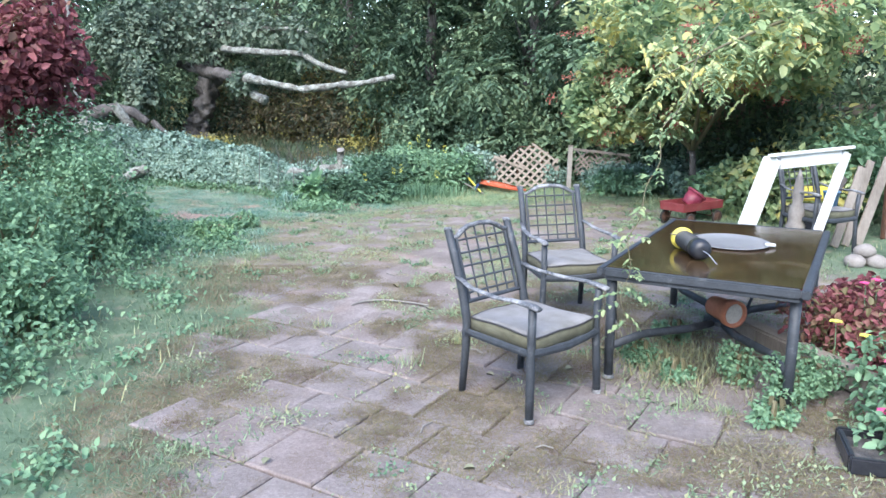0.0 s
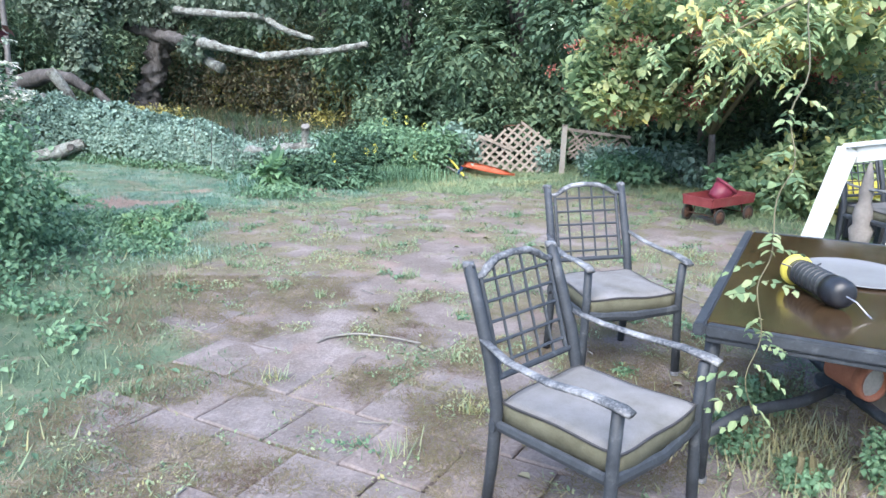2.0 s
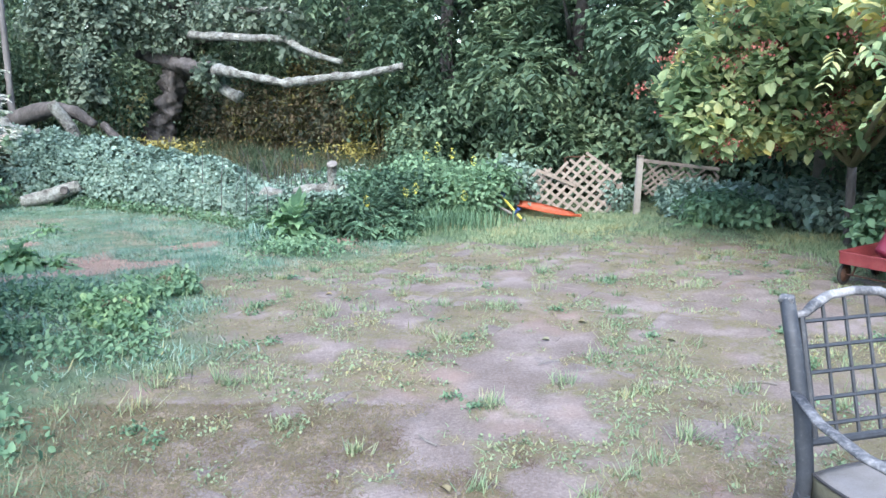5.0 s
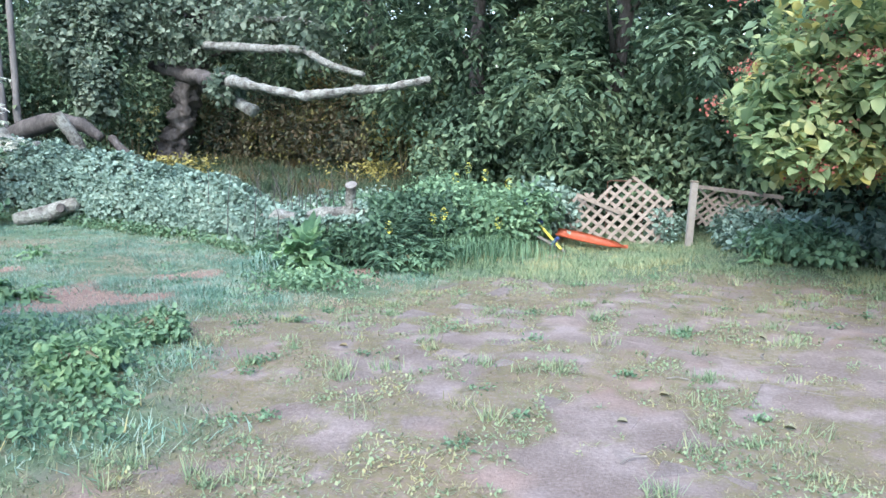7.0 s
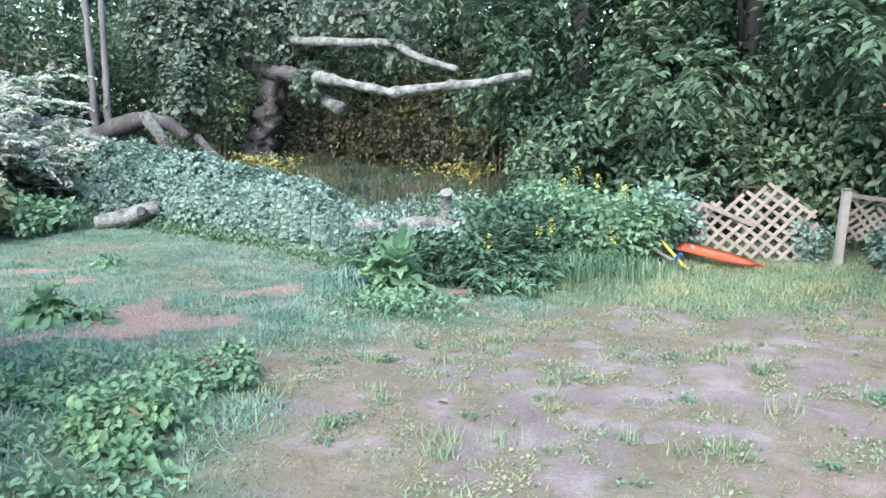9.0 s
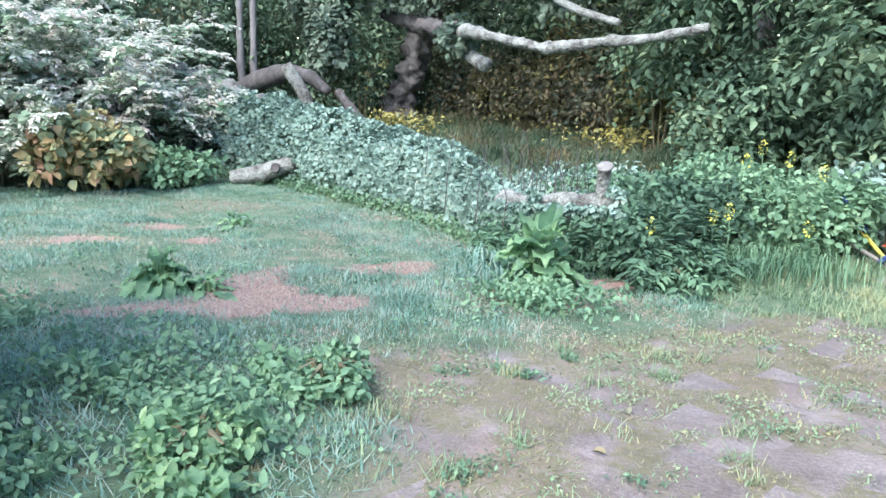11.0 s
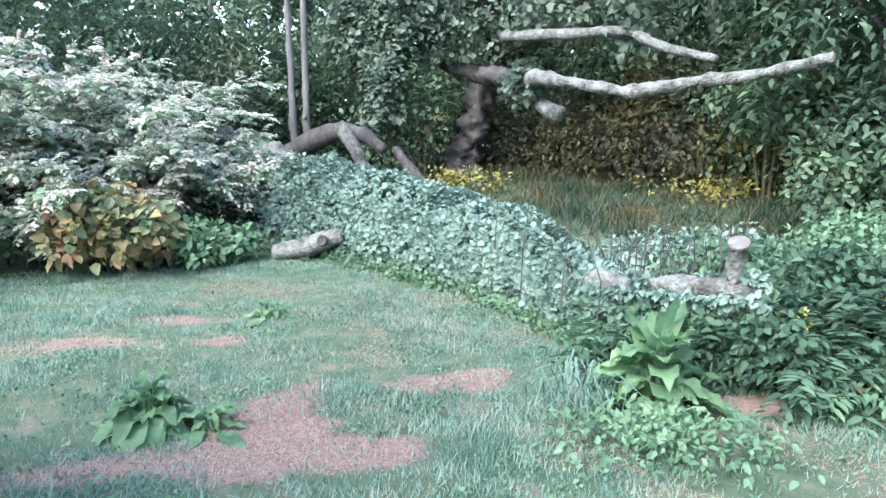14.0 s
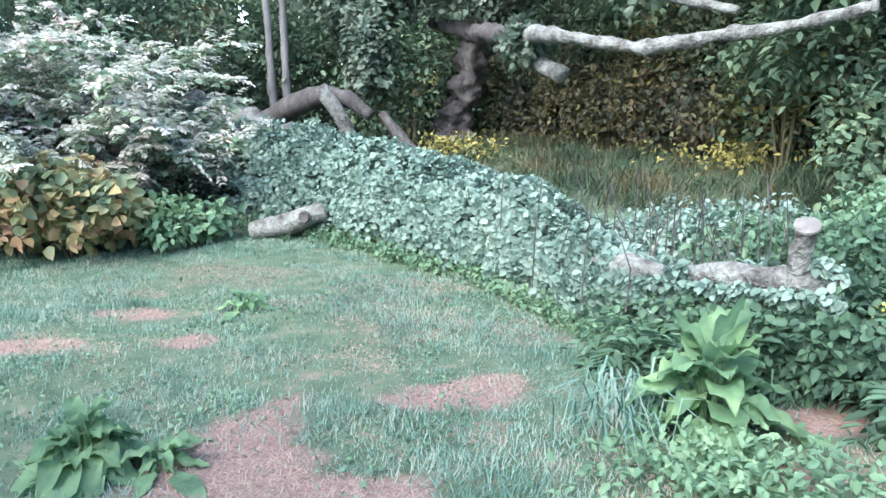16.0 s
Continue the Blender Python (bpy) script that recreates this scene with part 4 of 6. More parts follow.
def torn_lattice(shape, pitch, turns, m, label):
    """Crossed laths that fill a torn outline, some ends broken short."""
    t = empty("trellis", m, label, "lattice panel", "broken lattice panels")
    for s, turn in zip((-1, 1), turns):
        dx, dz = math.cos(radians(turn)), math.sin(radians(turn))
        for i in range(-14, 26):
            got = clipped(-dz * i * pitch, dx * i * pitch, dx, dz, shape)
            if not got or got[1] - got[0] < 0.09:
                continue
            q0, q1 = got[0] + 0.03 * ((i * 5) % 3 - 1), got[1] + 0.035 * ((i * 7) % 4 - 1.5)
            a, b = (-dz * i * pitch + dx * q0, 0.008 * s, dx * i * pitch + dz * q0), (-dz * i * pitch + dx * q1, 0.008 * s, dx * i * pitch + dz * q1)
            part("lath", beam(bmesh.new(), a, b, 0.043, 0.011, (-dz, 0, dx)), LATH, t)


torn_lattice([(0.0, 0.26), (0.1, 0.66), (0.45, 0.7), (0.86, 0.94), (1.08, 0.74), (1.4, 0.64), (1.33, 0.05), (1.0, 0.0), (0.24, 0.1)], 0.115, (47, -37), pose(0.91, 14.55, GZ + 0.0, -16, 0, -5), "broken grey wooden lattice panel slumped against the shrubs")
lattice_panel(1.05, 0.48, 0.105, lambda i, s: False, pose(2.62, 14.62, GZ + 0.28, -3, 6, -14), "trellis", "grey lattice panel standing behind a post, ivy below it")
lt = part("batten", beam(bmesh.new(), (2.6, 14.58, GZ + 0.79), (3.65, 14.3, GZ + 0.68), 0.05, 0.03, (0, 0, 1)), GREY_WOOD)
tagged(lt, "grey top rail lying along the lattice panel", "rail")
lb = part("plank", beam(bmesh.new(), (1.02, 14.62, GZ + 0.66), (1.62, 14.58, GZ + 0.42), 0.05, 0.02, (0, 0, 1)), LATH)
tagged(lb, "split board lying across the broken lattice", "board")
ps = empty("fence_post", pose(2.46, 14.3, GZ - 0.15, 0, 1.5, 0), "pale square wooden fence post leaning slightly", "post")
part("shaft", box(bmesh.new(), (0.085, 0.085, 1.02), pose(0, 0, 0.51), 0.008), PALE_WOOD, ps)
part("cap", box(bmesh.new(), (0.095, 0.095, 0.02), pose(0, 0, 1.03), 0.005), LATH, ps)
rf = part("rack", bmesh.new(), RUST)
bm = tube(bmesh.new(), [(1.55, 15.2, GZ), (1.55, 15.2, GZ + 0.78), (1.6, 15.2, GZ + 0.8), (2.0, 15.1, GZ + 0.8), (2.04, 15.1, GZ + 0.77), (2.04, 15.1, GZ)], 0.012, 8)
bm.to_mesh(rf.data)
bm.free()
tagged(rf, "rusty orange tubular metal frame behind the lattice", "metal frame")

# orange plastic sled, lying tilted
bm = bmesh.new()
rows_ = []
for i in range(13):
    v_ = i / 12
    w_ = 0.12 * math.sin(math.pi * min(1, 0.18 + v_ * 0.9)) ** 0.5
    rows_.append([bm.verts.new((s * w_, -0.5 + v_ * 1.0, 0.05 * abs(s) ** 3 + 0.12 * max(0, v_ - 0.8) * 5 * (v_ - 0.8))) for s in (-1, -0.6, -0.2, 0.2, 0.6, 1)])
for a, b in zip(rows_, rows_[1:]):
    for k in range(5):
        bm.faces.new((a[k], a[k + 1], b[k + 1], b[k]))
bmesh.ops.solidify(bm, geom=bm.faces[:], thickness=0.012)
sl = part("sled", bm, ORANGE, smooth=True)
sl.matrix_world = pose(1.17, 14.2, GZ + 0.09, -9, 20, 244) @ Matrix.Diagonal((0.85, 0.95, 1, 1))
tagged(sl, "bright orange plastic sled lying in the grass", "sled")
to = empty("garden_tool", pose(0, 0, 0), "blue and yellow handled tool propped in the brambles", "garden tool")
part("shaft", tube(bmesh.new(), [(0.72, 13.8, GZ + 0.06), (0.5, 14.1, GZ + 0.3), (0.36, 14.3, GZ + 0.5)], 0.017, 8), YELLOW_PLASTIC, to, "yellow shaft")
part("grip", tube(bmesh.new(), [(0.5, 14.08, GZ + 0.34), (0.3, 14.35, GZ + 0.62)], 0.03, 8), BLUE, to, "dark blue grip")
part("ferrule", tube(bmesh.new(), [(0.62, 13.9, GZ + 0.1), (0.68, 13.83, GZ + 0.2)], 0.025, 8), BLUE, to, "blue collar")
bd = part("pole", tube(bmesh.new(), [(0.78, 13.85, GZ + 0.02), (0.2, 14.25, GZ + 0.3)], 0.02, 8), STONE)
tagged(bd, "grey pole lying on the brambles", "pole")
fs = part("flagstone", box(bmesh.new(), (0.42, 0.3, 0.06), pose(0.5, 13.4, GZ + 0.0, 3, 2, 20), 0.02), STONE)
tagged(fs, "grey flat stone at the edge of the grass", "stone")


# ---- logs and the old tree ----
def wobbly(pts, radii, sides=14, steps=5, rough=0.12, seed=0):
    """A knotted limb: the given line, subdivided and roughened."""
    P, R = [], []
    for i in range(len(pts) - 1):
        for k in range(steps):
            f_ = k / steps
            P.append(Vector(pts[i]).lerp(Vector(pts[i + 1]), f_))
            R.append(radii[i] * (1 - f_) + radii[i + 1] * f_)
    P.append(Vector(pts[-1]))
    R.append(radii[-1])
    for _ in range(2):
        P = [P[0]] + [(P[i - 1] + 2 * P[i] + P[i + 1]) / 4 for i in range(1, len(P) - 1)] + [P[-1]]
    bm = tube(bmesh.new(), P, R, sides)
    for vtx in bm.verts:
        c = min(range(len(P)), key=lambda i: (P[i] - vtx.co).length_squared)
        k = 1 + rough * (noise.noise(vtx.co * 4 + Vector((seed, 0, 0))) + 0.6 * noise.noise(vtx.co * 14))
        vtx.co = P[c] + (vtx.co - P[c]) * k
    return bm


fl = empty("fallen_log", pose(0, 0, 0), "fallen lichen-covered tree trunk with a sawn upright stub", "log")
part("trunk", wobbly([(-9.6, 17.35, 1.15), (-8.6, 17.0, 0.98), (-7.7, 16.55, 0.82), (-6, 15.8, 0.4), (-4.5, 14.9, 0.25), (-2.95, 13.5, 0.2), (-2.3, 13.05, 0.33), (-1.62, 12.62, 0.44)], [0.26, 0.25, 0.22, 0.15, 0.1, 0.075, 0.078, 0.06], 18, 14, 0.6), BARK_PALE, fl, smooth=True)
stub = part("stub", wobbly([(-1.75, 12.7, 0.38), (-1.755, 12.66, 0.55), (-1.735, 12.62, 0.72)], [0.075, 0.06, 0.068], 16, 8, 0.4, 3), BARK_PALE, fl, smooth=True)
part("cut_face", lathe(bmesh.new(), [(0.066, 0), (0.064, 0.012), (0.02, 0.016)], 16, look((-1.735, 12.617, 0.722), (-1.72, 12.77, 0.45)) @ Matrix.Diagonal((1, 1, 1, 1))), CUT_WOOD, stub, "pale sawn face")
part("stub", wobbly([(-1.68, 12.66, 0.44), (-1.58, 12.57, 0.475)], [0.036, 0.03], 10, 4, 0.3, 5), BARK_PALE, fl, "pale sawn side stub", smooth=True)
part("stub", wobbly([(-7.8, 16.55, 0.85), (-7.7, 16.3, 0.83)], [0.15, 0.14], 14, 3, 0.06, 6), BARK_PALE, fl, "short sawn stub", smooth=True)
part("cut_face", lathe(bmesh.new(), [(0.13, 0), (0.13, 0.01), (0.02, 0.012)], 18, look((-7.7, 16.29, 0.83), (-7.8, 16.55, 0.85))), CUT_WOOD, fl, "ringed sawn face")
part("stub", wobbly([(-6.75, 16.1, 0.6), (-6.7, 15.85, 0.72)], [0.12, 0.11], 12, 3, 0.06, 6), CUT_WOOD, fl, "short sawn stub", smooth=True)
cl = empty("log", pose(0, 0, 0), "short pale cut log with a shadowed end lying in the brambles", "log")
part("trunk", wobbly([(-7.0, 15.15, -0.08), (-6.6, 15.25, 0.0), (-6.15, 15.35, 0.16)], [0.1, 0.12, 0.1], 14, 6, 0.16, 9), BARK_PALE, cl, smooth=True)
# dark bark disc paints the shadow on the log's cut end
part("knot", lathe(bmesh.new(), [(0.07, 0), (0.06, 0.03), (0.03, 0.02)], 12, look((-6.33, 15.18, 0.1), (-6.33, 15.5, 0.05))), BARK, cl, "dark disc painting the shadowed cut end")

ot = empty("old_tree", pose(0, 0, 0), "old grey half-dead tree with long lichened horizontal limbs", "tree")
part("trunk", wobbly([(-7.15, 21.5, 0.15), (-7.05, 21.5, 0.7), (-6.85, 21.45, 1.3), (-6.6, 21.4, 2.0), (-6.4, 21.5, 2.6), (-6.5, 21.7, 4.2), (-6.2, 21.8, 6.2)], [0.42, 0.3, 0.27, 0.27, 0.21, 0.15, 0.06], 26, 16, 0.75, 1), BARK, ot, smooth=True)
part("limb", wobbly([(-7.4, 21.3, 2.5), (-6.6, 21.2, 2.25), (-5.5, 19.6, 2.1), (-4.8, 18.45, 2.03)], [0.09, 0.15, 0.13, 0.115], 16, 10, 0.7, 2), BARK, ot, "dark rough foot of the long limb", smooth=True)
part("limb", wobbly([(-4.85, 18.55, 2.03), (-4.17, 17.4, 1.95), (-3.6, 17.25, 1.83), (-3.1, 17.1, 1.74), (-2.3, 16.95, 1.84), (-1.7, 16.75, 1.88), (-1.03, 16.45, 2.0)], [0.105, 0.088, 0.08, 0.075, 0.07, 0.064, 0.06], 16, 12, 0.55, 2), BARK_PALE, ot, "long pale lichened limb, sawn at its end", smooth=True)
part("limb", wobbly([(-6.3, 21.4, 2.9), (-5.58, 20, 2.8), (-4.31, 19, 2.66), (-3.37, 18.4, 2.6), (-2.91, 18, 2.33), (-2.21, 17.6, 2.12)], [0.1, 0.09, 0.08, 0.075, 0.06, 0.05], 10, 6, 0.34, 3), BARK_PALE, ot, "pale dead limb", smooth=True)
part("limb", wobbly([(-6.2, 21.5, 3.6), (-4.56, 20, 3.3), (-3.68, 19.5, 3.27), (-3.11, 19.2, 3.0)], [0.08, 0.06, 0.05, 0.04], 10, 6, 0.14, 4), BARK_PALE, ot, "pale dead limb", smooth=True)
part("limb", wobbly([(-5.5, 19.6, 2.05), (-4.7, 18.6, 1.65), (-4.3, 18.2, 1.5)], [0.09, 0.11, 0.12], 10, 5, 0.2, 4), BARK_PALE, ot, "broken pale stub", smooth=True)
for k in range(14):
    a = k * 2.3
    s0 = Vector((-6.4 + 0.02 * k, 21.6, 2.6 + 0.22 * k))
    part("branch", wobbly([s0, s0 + Vector((0.7 * math.cos(a), 0.7 * math.sin(a), 0.25)), s0 + Vector((1.7 * math.cos(a + 0.3), 1.6 * math.sin(a + 0.3), 0.15))], [0.05, 0.035, 0.012], 6, 4, 0.1, k), BARK, ot, smooth=True)
fb = empty("fallen_branch", pose(0, 0, 0), "dark fallen bough arched over the grass", "branch")
part("bough", wobbly([(-10.6, 19.9, 0.55), (-9.84, 19.5, 0.82), (-9.1, 19.3, 1.12), (-8.36, 19.0, 1.3), (-7.85, 19.0, 1.22), (-7.5, 19.0, 0.95)], [0.24, 0.22, 0.2, 0.16, 0.13, 0.09], 14, 6, 0.16, 7), BARK, fb, smooth=True)
part("prop", wobbly([(-8.2, 18.7, 1.42), (-7.9, 18.8, 0.95), (-7.74, 18.9, 0.35), (-7.7, 18.92, 0.05)], [0.12, 0.12, 0.1, 0.1], 12, 6, 0.16, 8), BARK_PALE, fb, "pale broken bough standing against it", smooth=True)
lb2 = part("fallen_branch", wobbly([(-7.6, 19.6, 0.95), (-7.2, 19.4, 0.6), (-6.7, 19.25, 0.15)], [0.08, 0.1, 0.1], 10, 6, 0.16, 8), BARK)
tagged(lb2, "grey broken bough leaning down to the grass", "branch")
for x, y in ((-10.02, 20.1), (-9.85, 20.3), (-12.6, 21.0)):
    t = empty("tree", pose(x, y, float(ground_z(x, y))), "slim pale-barked dead tree trunk", "tree", "pale trunks")
    part("trunk", wobbly([(0, 0, -0.1), (0.06 * math.sin(9 * x), 0, 1.4), (-0.1 * math.cos(5 * x), 0.1, 3.2), (0.25 * math.sin(7 * x), 0, 7)], [0.085, 0.075, 0.065, 0.04], 10, 9, 0.5, x), GREY_TRUNK, t, smooth=True)

# stick and chips on the patio
sk = part("stick", wobbly([(-0.74, 5.72, 0.02), (-0.68, 5.80, 0.024), (-0.52, 5.86, 0.024), (-0.3, 5.79, 0.024), (-0.12, 5.7, 0.02)], [0.005, 0.008, 0.008, 0.007, 0.005], 7, 4, 0.3), CUT_WOOD, smooth=True)
tagged(sk, "pale bent stick lying on the patio", "stick")
tm = part("edging_timber", beam(bmesh.new(), (2.08, 5.05, 0.07), (2.5, 3.55, 0.07), 0.13, 0.13, (0, 0, 1)), GREY_WOOD)
tagged(tm, "weathered grey edging timber along the flower bed", "timber")
for i in range(26):
    x, y = RNG.uniform(-1.2, 2.2), RNG.uniform(3.2, 10.5)
    a, l_ = RNG.uniform(0, 6.28), RNG.uniform(0.04, 0.16)
    g0 = float(ground_z(x, y)) + 0.012
    w = part("twig", tube(bmesh.new(), [(0, 0, 0), (l_ * 0.5, 0.02 * l_, 0.006), (l_, -0.03, 0)], 0.004, 5), CUT_WOOD)
    w.matrix_world = pose(x, y, g0, 0, 0, math.degrees(a))
    tagged(w, "small pale dry twig on the patio", "twig", "twigs on the patio")


# ---- growing things ----
def patchy(x, y, s=1.0, ph=0.0):
    return 0.5 + 0.25 * np.sin(x * 2.1 * s + ph + 1.5 * np.sin(y * 1.3 * s)) + 0.25 * np.sin(y * 2.7 * s - ph + 1.2 * np.sin(x * 1.9 * s + 2))


def stuff(name, sets, mat, label, category="plants", kind="stuff"):
    v, f = joined(*sets)
    ob = arrays(name, v, f, mat)
    return tagged(ob, label, category, kind=kind)


def shrub(x, y, r, h, n, leaf, mat, label, z0=0.0, wide=0.65, six=True, sprig=False, name="shrub", category="shrub", group="", hollow=0.45, stems=5, ry=None):
    """Stems from the ground under an uneven heap of leaves."""
    g = float(ground_z(x, y))
    t = empty(name, pose(x, y, g), label, category, group)
    for k in range(stems):
        a = k * 2.4 + x
        e = Vector((math.cos(a) * r * 0.6, math.sin(a) * r * 0.6, z0 + (h - z0) * 0.75))
        part("stem", tube(bmesh.new(), [(0.05 * math.cos(a), 0.05 * math.sin(a), -0.03), e * 0.5 + Vector((0, 0, 0.1)), e], [0.02, 0.014, 0.005], 5), STALK, t)
    sets = []
    m = max(3, int(n / 900) + 3)
    for k in range(m):
        a = k * 2.4 + y
        q = (k + 0.5) / m
        rr = r * (0.75 - 0.25 * q)
        c = (math.cos(a) * r * 0.45, math.sin(a) * (ry or r) * 0.45, z0 + (h - z0) * (0.25 + 0.55 * q))
        p, d = blob_points(c, (rr, rr * (ry or r) / r, (h - z0) * 0.38), n // m, hollow)
        ok = p[:, 2] > 0.02
        sets.append(sprig_arrays(p[ok], d[ok], leaf * 3, 4, leaf, wide) if sprig else loose_leaves(p[ok], d[ok], leaf, wide, six))
    v, f = joined(*sets)
    arrays("foliage", v, f, mat, t)
    return t


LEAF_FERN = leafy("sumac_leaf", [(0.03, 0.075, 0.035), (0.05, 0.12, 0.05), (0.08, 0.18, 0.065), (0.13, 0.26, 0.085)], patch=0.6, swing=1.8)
# brambles over the fallen log: steep to the lawn, trailing off behind
def crest(u):
    k = [0, 0.15, 0.33, 0.5, 0.68, 0.85, 1.0]
    return (np.interp(u, k, [-2.6, -3.25, -4.0, -5.1, -6.5, -8.2, -10.5]), np.interp(u, k, [13.55, 13.95, 14.55, 15.3, 16.0, 16.6, 17.4]), np.interp(u, k, [0.5, 0.66, 0.76, 0.86, 1.0, 1.15, 1.3]))


n = 115000
u_ = RNG.random(n)
cx, cy, ch = crest(u_)
o_ = np.where(RNG.random(n) < 0.48, RNG.uniform(0, 0.95, n), -RNG.uniform(0, 1, n) ** 1.1 * 3.2)
lx_, ly_ = cx + 0.55 * o_, cy - 0.83 * o_
lump = 0.8 + 0.42 * vnoise(lx_, ly_, 0.75, 51) + 0.3 * (vnoise(lx_, ly_, 0.2, 52) - 0.5)
front = np.sqrt(np.clip(1 - (np.clip(o_, 0, 1) / (0.8 + 0.34 * vnoise(cx, cy, 0.5, 53))) ** 2, 0, 1))
prof = np.where(o_ > 0, front, 1 - 0.45 * smooth01(0, 3.2, -o_))
p = np.stack([cx + 0.55 * o_, cy - 0.83 * o_, ch * prof * lump * np.where((o_ > 0.3) & (RNG.random(n) < 0.35), RNG.uniform(0.1, 1, n), RNG.uniform(0.86, 1.08, n))], 1)
p[:, 2] += np.where(o_ > 0, ground_z(p[:, 0], p[:, 1]), -0.19 + 0.3 * smooth01(0, 3, -o_))
slope = np.where(o_ > 0, np.clip(o_, 0, 0.9) / 0.9, -0.15)
out = unit(np.stack([0.55 * slope, -0.83 * slope, 1.05 - np.abs(slope)], 1))
ok_ = RNG.random(n) < smooth01(0.28, 0.5, vnoise(p[:, 0] + 0.5 * p[:, 2], p[:, 1] + p[:, 2], 0.14, 54, 2))
p, out = p[ok_], out[ok_]
stuff("brambles", [loose_leaves(p, out, 0.06, 0.8, six=True, flatness=1.5)], LEAF_IVY, "grey-green brambles smothering the fallen log", "brambles")
for i in range(46):
    uu = RNG.uniform(0.0, 0.5)
    x, y, h = (float(a) for a in crest(uu))
    x, y = x + RNG.uniform(-0.2, 0.9), y + RNG.uniform(-0.7, 0.3)
    if i > 26:
        x = RNG.uniform(-2.7, -1.7)
        y = float(np.interp(x, [-2.95, -2.3, -1.62], [13.5, 13.05, 12.62])) + RNG.uniform(0.2, 0.6)
    g = float(ground_z(x, y)) + 0.25
    hh = RNG.uniform(0.45, 0.85)
    s = part("bramble_cane", tube(bmesh.new(), [(0, 0, 0), (0.02, 0.01, hh * 0.5), (RNG.uniform(-0.12, 0.12), RNG.uniform(-0.1, 0.1), hh)], [0.006, 0.005, 0.003], 5), BARK)
    s.matrix_world = pose(x, y, g)
    tagged(s, "thin dark dead stem standing in the brambles", "stem", "dead bramble stems")

k = 3400
x = RNG.uniform(-3.0, -1.5, k)
q = np.interp(x, [-2.95, -2.3, -1.62], [13.5, 13.05, 12.62])
zz = np.interp(x, [-2.95, -2.3, -1.62], [0.2, 0.33, 0.44])
turn_ = RNG.uniform(-2.2, 2.6, k)
rr_ = 0.09 + 0.05 * RNG.random(k)
P = np.stack([x - 0.55 * rr_ * np.sin(turn_), q - 0.83 * rr_ * np.sin(turn_), zz + rr_ * np.cos(turn_)], 1)
keep_ = (patchy(x, turn_ * 0.25, 4.0, 1) > 0.9) | (turn_ > 1.75)
N_ = np.stack([-0.55 * np.sin(turn_), -0.83 * np.sin(turn_), np.cos(turn_)], 1)
stuff("log_ivy", [loose_leaves(P[keep_], unit(rand_dirs(k)[keep_] * 0.5 + N_[keep_]), 0.05, 0.8, six=True)], LEAF_IVY, "ivy creeping over the sawn end of the log", "ivy")
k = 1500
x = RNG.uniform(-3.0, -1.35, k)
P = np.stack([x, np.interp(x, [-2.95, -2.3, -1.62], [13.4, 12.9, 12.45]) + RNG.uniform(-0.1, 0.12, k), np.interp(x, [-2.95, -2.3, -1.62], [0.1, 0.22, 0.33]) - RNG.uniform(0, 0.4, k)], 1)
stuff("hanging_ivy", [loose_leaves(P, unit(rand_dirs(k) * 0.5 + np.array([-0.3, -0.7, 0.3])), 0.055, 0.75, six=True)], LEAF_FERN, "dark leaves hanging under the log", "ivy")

k = 8000
u_ = RNG.random(k)
cx, cy, ch = crest(u_)
o_ = 0.72 + RNG.random(k) ** 1.4 * (0.25 + 1.1 * vnoise(cx, cy, 0.5, 71) ** 2)
P = on_ground(cx + 0.55 * o_, cy - 0.83 * o_)
stuff("foot_grass", [blades(P[:2600], 0.16, 0.009, 0.9)], GRASS_TUFT, "longer grass along the foot of the brambles", "grass")
P[:, 2] += RNG.uniform(0.02, 0.24, k) * np.clip(1.6 - o_, 0.15, 0.9)
stuff("foot_weeds", [loose_leaves(P[1500:], unit(rand_dirs(k)[1500:] * 0.6 + np.array([0.2, -0.5, 0.7])), 0.05, 0.7)], LEAF_WEED, "small weeds along the foot of the brambles", "weeds")
x, y = RNG.normal(-0.5, 0.45, 1300), RNG.normal(13.1, 0.28, 1300)
stuff("tall_weed_grass", [blades(on_ground(x, y + 0.25 * x + 0.15), 0.24, 0.01, 0.9, True)], LEAF_WEED, "tall seeding grass in front of the weeds", "grass")
